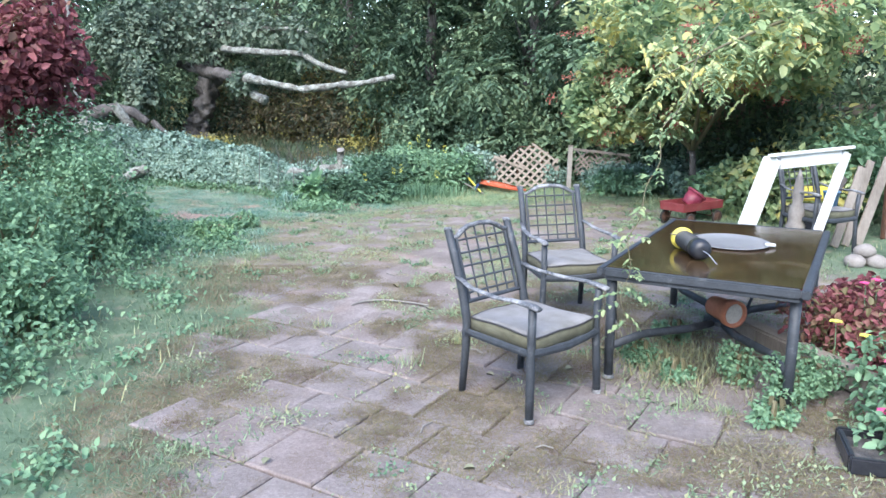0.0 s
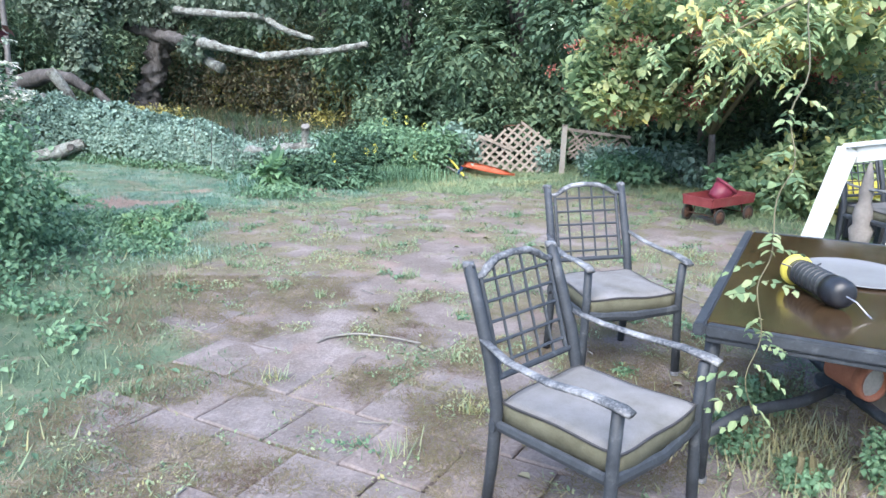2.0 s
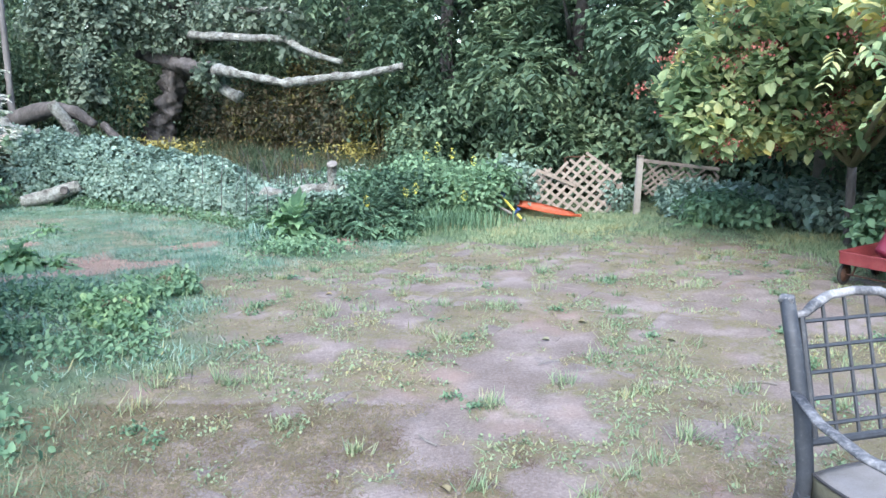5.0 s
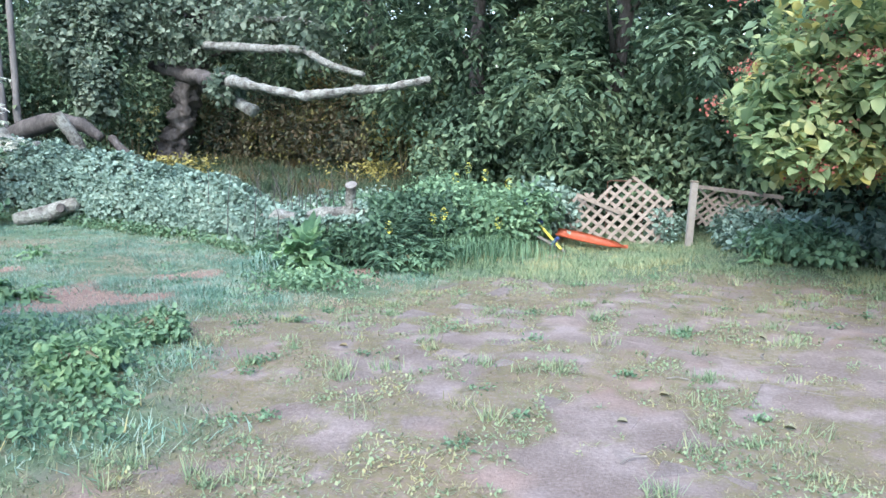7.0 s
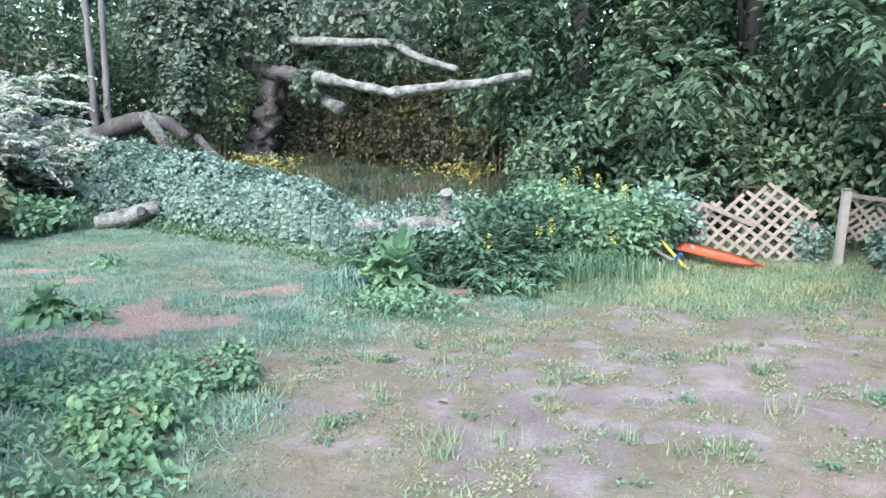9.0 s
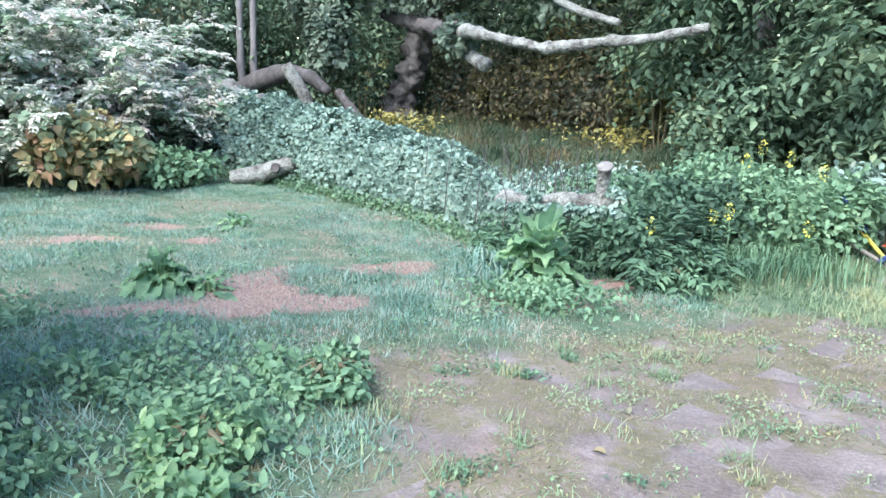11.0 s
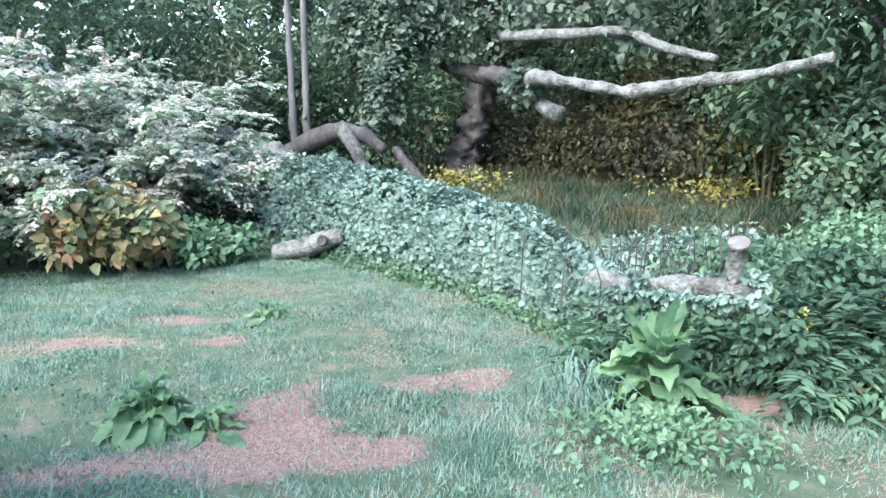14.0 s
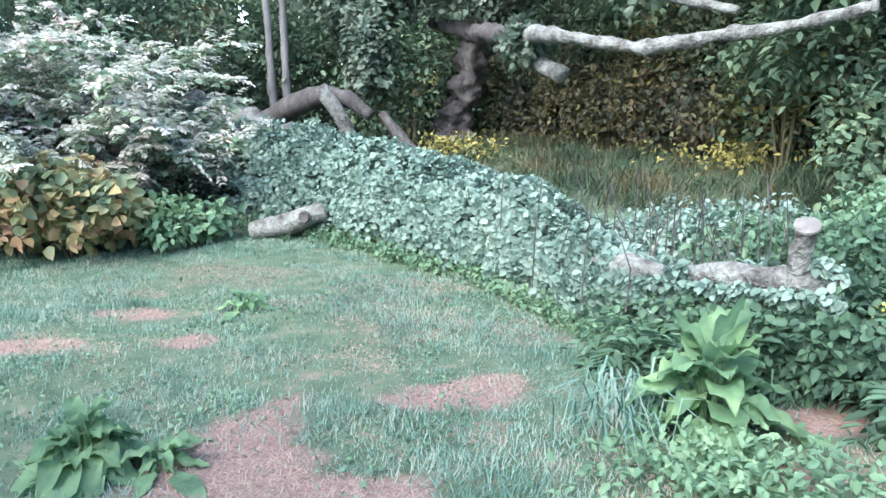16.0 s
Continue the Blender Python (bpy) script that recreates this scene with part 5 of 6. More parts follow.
# mounds round the log's sawn end and towards the lattice
for x, y, r, h, n, mt, lf in ((-2.35, 13.0, 0.4, 0.2, 1300, LEAF_FERN, 0.06), (-1.3, 13.3, 0.5, 0.42, 2200, LEAF_FERN, 0.07), (-0.95, 13.6, 0.6, 0.66, 3600, LEAF_FERN, 0.065), (-0.3, 13.9, 0.65, 0.7, 3600, LEAF_WEED, 0.065), (0.25, 14.4, 0.55, 0.7, 2400, LEAF_WEED, 0.08),
                              (-1.6, 14.3, 0.9, 0.6, 4200, LEAF_FERN, 0.06), (-0.6, 15.2, 0.9, 0.7, 4200, LEAF_WEED, 0.06), (-2.3, 15.2, 1.1, 0.5, 4600, LEAF_IVY, 0.058), (3.15, 14.0, 0.5, 0.5, 2600, LEAF_IVY, 0.07), (3.6, 13.3, 0.6, 0.5, 2600, LEAF_IVY, 0.08), (3.2, 12.6, 0.6, 0.4, 2200, LEAF_WEED, 0.08),
                              (4.3, 12.2, 0.7, 0.55, 2400, LEAF_IVY, 0.1), (2.25, 14.6, 0.28, 0.45, 1000, LEAF_IVY, 0.06), (0.75, 14.9, 0.5, 0.75, 1600, LEAF_IVY, 0.09), (4.2, 10.6, 0.6, 0.6, 1800, LEAF_WEED, 0.1), (4.15, 10.1, 0.45, 0.75, 1500, LEAF_LIME, 0.1), (4.7, 9.4, 0.55, 0.9, 1700, LEAF_LIME, 0.1), (5.3, 9.6, 0.8, 1.2, 2400, LEAF_WEED, 0.1)):
    shrub(x, y, r, h, n, lf, mt, "low leafy tangle of weeds and ivy at the yard edge", name="weed_clump", category="weeds", group="weed clumps", stems=3)

# feathery sumac seedlings by the log, and round-leaved green behind
for x, y, h in ((-1.5, 12.72, 0.3), (-1.95, 12.75, 0.28), (-1.2, 12.8, 0.34), (-2.6, 12.85, 0.24), (-1.35, 12.5, 0.24), (-2.25, 12.7, 0.24), (-1.1, 13.1, 0.45), (-1.45, 12.95, 0.38), (-1.15, 12.4, 0.2), (-1.0, 12.62, 0.26)):
    shrub(x, y, 0.3, h, 62, 0.085, LEAF_FERN, "young sumac seedling with feathered leaves", sprig=True, wide=0.36, name="sumac_seedling", category="seedling", group="sumac seedlings", stems=2, hollow=0.2)


def rosette(x, y, n, length, width, height, mat, label, seed=0, name="burdock"):
    """A clump of big wavy basal leaves on stalks."""
    r = np.random.default_rng(seed)
    t = empty(name, pose(x, y, float(ground_z(x, y))), label, "weed")
    for k in range(n):
        a = k * 2.39996 + r.uniform(-0.7, 0.7)
        f_ = (k + 0.5) / n
        L = length * r.uniform(0.6, 1.25) * (0.65 + 0.5 * f_)
        rise = height * (1.05 - 0.85 * f_) * r.uniform(0.6, 1.2)
        W = width * r.uniform(0.6, 1.2)
        d, s = Vector((math.cos(a), math.sin(a), 0)), Vector((-math.sin(a), math.cos(a), 0))
        base = d * 0.04
        knee = d * L * 0.35 * (0.4 + f_) + Vector((0, 0, rise * 0.75))
        bm = tube(bmesh.new(), [base, base.lerp(knee, 0.5) + Vector((0, 0, 0.03)), knee], [0.011, 0.009, 0.006], 5)
        part("stalk", bm, LEAF_BROAD, t)
        bm = bmesh.new()
        rows2 = []
        nu, nv = 7, 5
        for i in range(nu):
            q = i / (nu - 1)
            mid = knee + d * L * q * (0.7 + 0.3 * f_) + Vector((0, 0, rise * 0.4 * q * (1 - f_) - 0.5 * L * q * q * (0.4 + f_)))
            ww = W * math.sin(math.pi * min(1, 0.1 + 0.9 * q)) ** 0.7 * (1.15 - 0.55 * q)
            if i == nu - 1:
                ww = 0.006
            row = []
            for j in range(nv):
                g = 2 * j / (nv - 1) - 1
                wave = (0.1 * W + 0.008) * math.sin(11 * q + 3 * g + 2 * k) * abs(g)
                pt = mid + s * ww * 0.5 * g + Vector((0, 0, 0.14 * ww * abs(g) + wave))
                pt.z = max(pt.z, 0.012 + 0.002 * j)
                row.append(bm.verts.new(pt))
            rows2.append(row)
        for p_, q_ in zip(rows2, rows2[1:]):
            for j in range(nv - 1):
                bm.faces.new((p_[j], p_[j + 1], q_[j + 1], q_[j]))
        part("leaf", bm, LEAF_BROAD, t, smooth=True)
    return t


rosette(-2.12, 12.02, 54, 0.32, 0.19, 0.56, LEAF_BROAD, "large bright green burdock with broad wavy leaves", 3)
rosette(-4.6, 10.72, 50, 0.24, 0.14, 0.26, LEAF_BROAD, "low spreading dock with wavy leaves in the lawn", 4, "dock_plant")
rosette(-4.3, 10.85, 14, 0.2, 0.1, 0.14, LEAF_BROAD, "low spreading dock with wavy leaves in the lawn", 5, "dock_plant")
rosette(-5.5, 13.0, 12, 0.2, 0.1, 0.16, LEAF_BROAD, "small dark dock in the lawn", 6, "dock_plant")
rosette(-2.55, 8.45, 16, 0.17, 0.09, 0.16, LEAF_BROAD, "bright leafy weed at the patio edge", 8, "dock_plant")
rosette(-3.0, 9.6, 12, 0.18, 0.09, 0.14, LEAF_BROAD, "dark leafy weed at the patio edge", 9, "dock_plant")
rosette(3.55, 9.9, 12, 0.2, 0.1, 0.2, LEAF_BROAD, "leafy weed beside the wagon", 10, "dock_plant")
rosette(2.75, 12.55, 14, 0.2, 0.12, 0.25, LEAF_BROAD, "bright leafy weed under the small tree", 11, "dock_plant")


def scatter(x0, x1, y0, y1, n, keep):
    x, y = RNG.uniform(x0, x1, n), RNG.uniform(y0, y1, n)
    ok = RNG.random(n) < keep(x, y)
    return x[ok], y[ok]


def lawn_keep(x, y):
    return np.clip((1 - bare(x, y)) * (1 - 0.8 * dirt(x, y)) * (0.16 + 0.95 * smooth01(0.34, 0.62, vnoise(x, y, 0.55, 21, 3))), 0, 1)


x, y = scatter(-9.5, 5.0, 8.8, 15.4, 330000, lawn_keep)
side_ = x + 0.6 * np.sin(y * 2) > -1.3
stuff("lawn_grass", [blades(on_ground(x[~side_], y[~side_], -0.005), 0.025 + 0.06 * vnoise(x[~side_], y[~side_], 0.4, 22) ** 1.5, 0.0065, 0.9)], GRASS_LAWN, "short soft blue-green lawn grass", "grass")
stuff("edge_grass", [blades(on_ground(x[side_], y[side_], -0.005), 0.075, 0.008, 1.0)], GRASS_TUFT, "olive green rough grass before the shrubs", "grass")
x, y = scatter(-4.2, -1.0, 1.5, 10.6, 60000, lambda a, b: (1 - bare(a - 0.1, b)) * smooth01(1.6, 0.3, patio_edge(b) - a) * (0.2 + 0.8 * patchy(a, b, 2.4, 1)))
stuff("border_grass", [blades(on_ground(x, y), 0.015 + 0.05 * vnoise(x, y, 0.4, 46), 0.0055, 1.2)], GRASS_EDGE, "mixed green and drying grass beside the patio", "grass")
x, y = scatter(-9.5, -0.5, 8.8, 15.6, 34000, lambda a, b: lawn_keep(a, b) * (vnoise(a, b, 0.5, 23) > 0.52))
P = on_ground(x, y, 0.02)
stuff("clover", [loose_leaves(P, np.tile([0, 0, 1.0], (len(P), 1)), 0.026, 0.85)], LEAF_WEED, "clover and small weeds in the lawn", "clover")
# straw over the bare scrapes
x, y = scatter(-7.5, -1, 9.8, 14.2, 120000, lambda a, b: (dirt(a, b) * 0.8 + 0.05) * (a < -2.5) + 0.6 * smooth01(0.54, 0.7, vnoise(a, b, 0.6, 24)))
STRAW = leafy("straw", [(0.2, 0.13, 0.11), (0.3, 0.215, 0.185), (0.38, 0.285, 0.24), (0.36, 0.3, 0.21)], 0.1, 0.8)
stuff("straw", [blades(on_ground(x, y, 0.0), 0.02, 0.0045, 2.4)], STRAW, "dry pinkish straw on bare scrapes in the lawn", "straw")
MAT_DRY = leafy("creeping_mat", [(0.13, 0.1, 0.075), (0.19, 0.165, 0.1), (0.15, 0.165, 0.075), (0.25, 0.2, 0.16)], 0.1, 0.9, 2)
LITTER = leafy("weed_litter", [(0.085, 0.06, 0.045), (0.13, 0.1, 0.075), (0.115, 0.115, 0.06), (0.15, 0.125, 0.085), (0.24, 0.2, 0.16)], 0.1, 0.9, patch=3, swing=2.0)
# dry fringe where patio meets green, and tufts on the patio
def fringe(a, b):
    k = bare(a, b)
    return np.clip(4 * k * (1 - k), 0, 1) * smooth01(0.38, 0.6, vnoise(a, b, 0.4, 11)) + 0.35 * smooth01(9.8, 11.8, b) * k * smooth01(0.42, 0.58, vnoise(a, b, 0.45, 12))
x, y = scatter(-3.5, 4.6, 2.5, 13.3, 110000, fringe)
stuff("fringe_grass", [blades(on_ground(x, y), 0.015 + 0.035 * vnoise(x, y, 0.4, 47), 0.005, 1.3)], GRASS_EDGE, "thin yellowing grass along the patio edge", "grass")
def patio_weeds(lo, hi):
    """Chance of a weed on the patio where the second noise lies between lo and hi."""
    def keep(a, b):
        kind_ = vnoise(a, b, 0.3, 5)
        return turf(a, b) * bare(a, b) * (kind_ >= lo) * (kind_ < hi)
    return keep


for name_, lo, hi, n_, tall, wide_, lean_, mt, words in (
        ("patio_grass", 0.53, 2.0, 190000, 0.026, 0.009, 1.7, GRASS_TUFT, "small green grass tufts growing between the pavers"),
        ("patio_dry_grass", 0.38, 0.53, 150000, 0.022, 0.008, 2.0, GRASS_DRY, "yellowing grass tufts growing between the pavers"),
        ("creeping_mat", -1.0, 0.38, 170000, 0.016, 0.007, 2.2, MAT_DRY, "dry creeping grass mats over the pavers")):
    x, y = scatter(-2.7, 4.2, 2.2, 12.5, n_, patio_weeds(lo, hi))
    lift_ = 0.55 + 1.1 * vnoise(x, y, 0.22, 9)
    sets_ = [blades(on_ground(x, y, -0.004), tall * lift_, wide_, lean_)]
    if name_ == "patio_grass":
        P = on_ground(x[::3], y[::3], 0.004)
        P[:, 2] += 0.02 * lift_[::3] * RNG.random(len(P))
        sets_ = [blades(on_ground(x[1::2], y[1::2], -0.004), tall * lift_[1::2], wide_, lean_), loose_leaves(P, np.tile([0, 0, 1.0], (len(P), 1)), 0.021, 0.65)]
    stuff(name_, sets_, mt, words, "grass")
# flattened dry litter and creeping weeds over the near pavers and along their edge
x, y = scatter(-2.6, 3.0, 2.2, 7.2, 380000, lambda a, b: bare(a + 0.35, b) * smooth01(0.44, 0.6, 0.6 * vnoise(a, b, 0.4, 81, 3) + 0.4 * vnoise(a, b, 1.2, 82) + 0.16 * smooth01(0.9, 0.0, a - patio_edge(b))))
stuff("dry_litter", [blades(on_ground(x, y, 0.0), 0.016, 0.0045, 2.8)], LITTER, "flattened brown and olive weed litter on the pavers", "litter")
# knots of taller grass and leafy weeds on the patio
sets_g, sets_m = [], []
for i in range(420):
    x, y = RNG.uniform(-2.4, 3.6), RNG.uniform(2.6, 12.3)
    if RNG.random() > float(bare(np.array([x]), np.array([y]))[0]) * (0.25 + 0.75 * float(smooth01(4.0, 8.0, y))) * (0.25 + float(turf(np.array([x]), np.array([y]))[0])):
        continue
    k, r = int(RNG.uniform(25, 70)), RNG.uniform(0.025, 0.06)
    px_, py_ = x + RNG.normal(scale=r, size=k), y + RNG.normal(scale=r * 0.8, size=k)
    if i % 3:
        sets_g.append(blades(on_ground(px_, py_), RNG.uniform(0.05, 0.095), 0.006, 0.9))
    else:
        P = on_ground(px_, py_)
        P[:, 2] += RNG.uniform(0.004, 0.035, k)
        sets_m.append(loose_leaves(P, unit(rand_dirs(k) * 0.4 + np.array([0, 0, 1.0])), 0.026, 0.6))
stuff("grass_knots", sets_g, GRASS_TUFT, "taller grass knots standing on the patio", "grass")
stuff("patio_weed", sets_m, LEAF_WEED, "small leafy weeds flat on the patio", "weeds")

# weeds on the walker's left
def left_bed(a, b):
    return (1 - bare(a + 0.4, b)) * smooth01(10.0, 9.3, b + 0.15 * a + 0.5) * smooth01(-7.2, -5.2, a + 0.4 * np.sin(b * 1.7)) * smooth01(0.2, 2.6, b + 0.4 * np.sin(a * 2)) * np.clip(smooth01(0.46, 0.66, vnoise(a, b, 0.45, 41, 3)) + 0.6 * smooth01(1.0, 2.4, patio_edge(b) - a) * smooth01(8.6, 7.2, b), 0, 1)
x, y = scatter(-7.4, -1.4, 0.2, 10.2, 95000, left_bed)
hgt = 0.02 + RNG.random(len(x)) * (0.04 + 0.42 * vnoise(x, y, 0.5, 42, 3) ** 1.5 * smooth01(0.1, 1.3, patio_edge(y) - x) * smooth01(9.6, 7.6, y))
P = on_ground(x, y)
P[:, 2] += hgt
o = rand_dirs(len(P)) * 0.5 + np.array([0.25, -0.2, 0.8])
stuff("weed_bed", [loose_leaves(P, unit(o), 0.042, 0.65, six=True)], LEAF_WEED, "dense low leafy weeds beside the patio", "weeds")
x, y = scatter(-7.4, -1.3, 0.2, 10.4, 90000, lambda a, b: (1 - bare(a, b)) * smooth01(-7.2, -5.2, a) * smooth01(10.3, 9.6, b) * smooth01(6.8, 8.2, b) * smooth01(0.3, 0.55, vnoise(a, b, 0.5, 44, 2)))
stuff("weed_grass", [blades(on_ground(x, y), 0.03 + 0.07 * vnoise(x, y, 0.4, 45), 0.008, 1.3)], GRASS_LAWN, "long grass among the weeds beside the patio", "grass")
for i, (x, y, r, h, mt) in enumerate(((-3.1, 5.2, 0.5, 0.6, LEAF_WEED), (-3.7, 6.2, 0.6, 0.95, LEAF_WEED), (-3.6, 7.4, 0.6, 1.15, LEAF_WEED), (-4.3, 8.2, 0.7, 1.5, LEAF_WEED), (-4.9, 6.9, 0.7, 1.5, LEAF_WEED), (-4.6, 5.4, 0.8, 1.2, LEAF_WEED), (-3.2, 4.0, 0.6, 0.5, LEAF_WEED), (-2.62, 9.5, 0.24, 0.18, LEAF_WEED), (-2.75, 8.7, 0.25, 0.2, LEAF_BROAD))):
    shrub(x, y, r, h, int(5200 * r * (0.5 + h)), 0.048, mt, "tall leafy weeds crowding the patio edge", name="weed_clump", category="weeds", group="tall weeds", stems=6)
x, y = RNG.normal(-3.5, 0.5, 7000), RNG.normal(8.75, 0.42, 7000)
ok_ = (bare(x + 0.2, y) < 0.5) & (vnoise(x, y, 0.4, 43, 3) > 0.5)
P = on_ground(x[ok_], y[ok_])
P[:, 2] += RNG.uniform(0.01, 0.2, len(P)) * patchy(P[:, 0], P[:, 1], 4, 1)
stuff("weed_carpet", [loose_leaves(P, unit(rand_dirs(len(P)) * 0.4 + np.array([0.1, -0.3, 0.9])), 0.05, 0.55, six=True)], LEAF_WEED, "low bright leafy weeds at the lawn edge", "weeds")
shrub(-4.75, 8.3, 0.85, 2.7, 5200, 0.1, LEAF_RED, "tall smoke bush with maroon leaves", z0=1.3, name="smoke_bush", stems=7)
shrub(-5.6, 6.6, 0.8, 2.2, 3200, 0.1, LEAF_RED, "tall smoke bush with maroon leaves", z0=0.8, name="smoke_bush", stems=7)


def spike(x, y, h, mat, label, name="wildflower"):
    g = float(ground_z(x, y))
    t = empty(name, pose(x, y, g), label, "wildflower", "yellow wildflowers")
    part("stem", tube(bmesh.new(), [(0, 0, -0.02), (0.02, 0.01, h * 0.6), (0.0, 0.03, h)], [0.007, 0.006, 0.003], 5), LEAF_WEED, t)
    k = 26
    z = RNG.uniform(0.1, 0.85, k) * h
    a = RNG.uniform(0, 6.28, k)
    P = np.stack([np.zeros(k), np.zeros(k), z], 1)
    v, f = leaf_arrays(P, np.stack([np.cos(a), np.sin(a), np.full(k, 0.3)], 1), np.array([0, 0, 1.0]), 0.12, 0.03)
    arrays("leaves", v, f, LEAF_WEED, t)
    k = 30
    d = rand_dirs(k)
    P = np.array([0, 0.03, h]) + d * np.array([0.03, 0.03, 0.06])
    v, f = leaf_arrays(P, d, np.array([0, 0, 1.0]), 0.022, 0.02)
    arrays("flower_head", v, f, mat, t)


for x, y, h in ((-0.87, 13.0, 0.45), (-0.74, 13.05, 0.5), (-0.6, 13.75, 0.85), (-0.25, 13.7, 0.9), (-0.45, 14.1, 0.95), (0.05, 13.8, 0.8), (-1.35, 12.75, 0.4), (-4.4, 8.9, 1.15), (-4.6, 8.4, 1.4), (-0.1, 13.2, 0.4)):
    spike(x, y, h, PETAL_YELLOW, "tall yellow-flowered weed spike")

# broad grass blades by the burdock
x, y = RNG.normal(-2.48, 0.12, 110), RNG.normal(11.92, 0.11, 110)
stuff("broad_grass", [blades(on_ground(x, y), 0.3, 0.011, 1.3, True)], GRASS_LAWN, "broad arching foxtail grass beside the burdock", "grass")
x, y = RNG.normal(-2.0, 0.26, 1100), RNG.normal(11.5, 0.2, 1100)
P = on_ground(x, y, 0.0)
P[:, 2] += RNG.uniform(0.01, 0.16, 1100)
stuff("weed_patch", [loose_leaves(P, unit(rand_dirs(1100) * 0.5 + np.array([0, -0.3, 0.8])), 0.05, 0.55, six=True)], LEAF_WEED, "leafy weeds in front of the burdock", "weeds")

# knotweed heap with white bloom, and the rust-tinted bush under it
def knotweed(x, y, h, reach, n, label, toward=(0.75, -0.55)):
    """Arching canes hung with broad leaves, white sprays standing along their tops."""
    g = float(ground_z(x, y))
    t = empty("knotweed", pose(x, y, g), label, "shrub", "knotweed")
    leaf_p, leaf_d, bloom_p, bloom_d = [], [], [], []
    for k in range(n):
        a = math.atan2(toward[1], toward[0]) + RNG.normal() * 0.9
        d = Vector((math.cos(a), math.sin(a), 0))
        s = Vector((RNG.normal() * 0.35, RNG.normal() * 0.35, 0))
        L, H = reach * RNG.uniform(0.35, 1.1), h * RNG.uniform(0.35, 1.05)
        line = [s + d * L * (q ** 1.4) + Vector((0, 0, H * (1 - (1 - q * 1.15) ** 2) - 0.1)) for q in np.linspace(0, 1, 9)]
        if k % 3 == 0:
            part("cane", tube(bmesh.new(), line, [0.014 - 0.0012 * i for i in range(9)], 5), STALK, t)
        for q in np.linspace(0.3, 1, 26):
            i = min(7, int(q * 8))
            c = line[i].lerp(line[i + 1], q * 8 - i)
            for _ in range(2):
                leaf_p.append(c + Vector(RNG.normal(size=3) * 0.05))
                leaf_d.append((d.x * 0.2 + RNG.normal() * 0.8, d.y * 0.2 + RNG.normal() * 0.8, 0.1))
            if q > 0.42:
                bloom_p.append(c + Vector((RNG.normal() * 0.07, RNG.normal() * 0.07, 0.04)))
                bloom_d.append((d.x * 0.7 + RNG.normal() * 0.35, d.y * 0.7 + RNG.normal() * 0.35, 0.35))
    P, D = np.array(leaf_p), unit(np.array(leaf_d))
    size = RNG.uniform(0.09, 0.16, len(P))
    v, f = leaf_arrays(P, D + np.array([0, 0, -0.35]), np.array([0, 0, 1.0]) + RNG.normal(scale=0.25, size=P.shape), size, size * 0.75, 0.1, 0.15, True)
    arrays("leaves", v, f, LEAF_KNOT, t)
    v, f = sprig_arrays(np.array(bloom_p), np.array(bloom_d), 0.26, 6, 0.066, 0.6, 0.35)
    arrays("bloom", v, f, LEAF_PALE, t, "sprays of greenish white bloom")


for x, y, h, reach, n in ((-9.6, 14.9, 1.9, 1.9, 46), (-10.3, 14.3, 2.3, 1.9, 46), (-9.2, 15.7, 1.55, 1.6, 34), (-11.2, 15.4, 2.8, 1.9, 44), (-10.6, 13.2, 2.3, 1.7, 36), (-9.7, 14.2, 1.2, 1.5, 26), (-10.4, 16.6, 2.2, 1.8, 34), (-12, 13.8, 2.9, 1.9, 34)):
    knotweed(x, y, h, reach, n, "sprawling knotweed arching under sprays of white bloom")
shrub(-8.3, 13.95, 0.72, 0.95, 1900, 0.12, LEAF_RUST, "low bush with leaves turning orange and yellow", z0=0.12, wide=0.75, name="rust_bush", stems=5)
shrub(-7.55, 14.75, 0.5, 0.5, 900, 0.1, LEAF_WEED, "low green bush at the foot of the brambles", name="shrub")

# the small tree over the wagon: limes, blush and berries
st_ = empty("small_tree", pose(3.74, 11.04, float(ground_z(3.74, 11.04))), "small spreading tree with lime and yellow leaves and red berry clusters", "tree")
fork = Vector((0, 0, 0.85))
part("trunk", wobbly([(0.12, 0.1, -0.1), (0.05, 0.05, 0.4), fork], [0.06, 0.05, 0.045], 8, 4, 0.1), BARK, st_, smooth=True)
tips = [(-1.4, 0.7, 2.0), (-0.9, 0.1, 2.2), (0.3, 0.2, 2.6), (1.0, -0.3, 2.3), (0.4, -1.6, 2.3), (-0.5, -1.9, 2.2), (1.4, 0.9, 2.4), (-0.3, 1.4, 2.5)]
for e in tips:
    e = Vector(e)
    part("limb", wobbly([fork, fork.lerp(e, 0.45) + Vector((0, 0, 0.12)), e], [0.035, 0.025, 0.008], 6, 4, 0.08, e.x), STALK, st_, smooth=True)
sets, bset = [], []
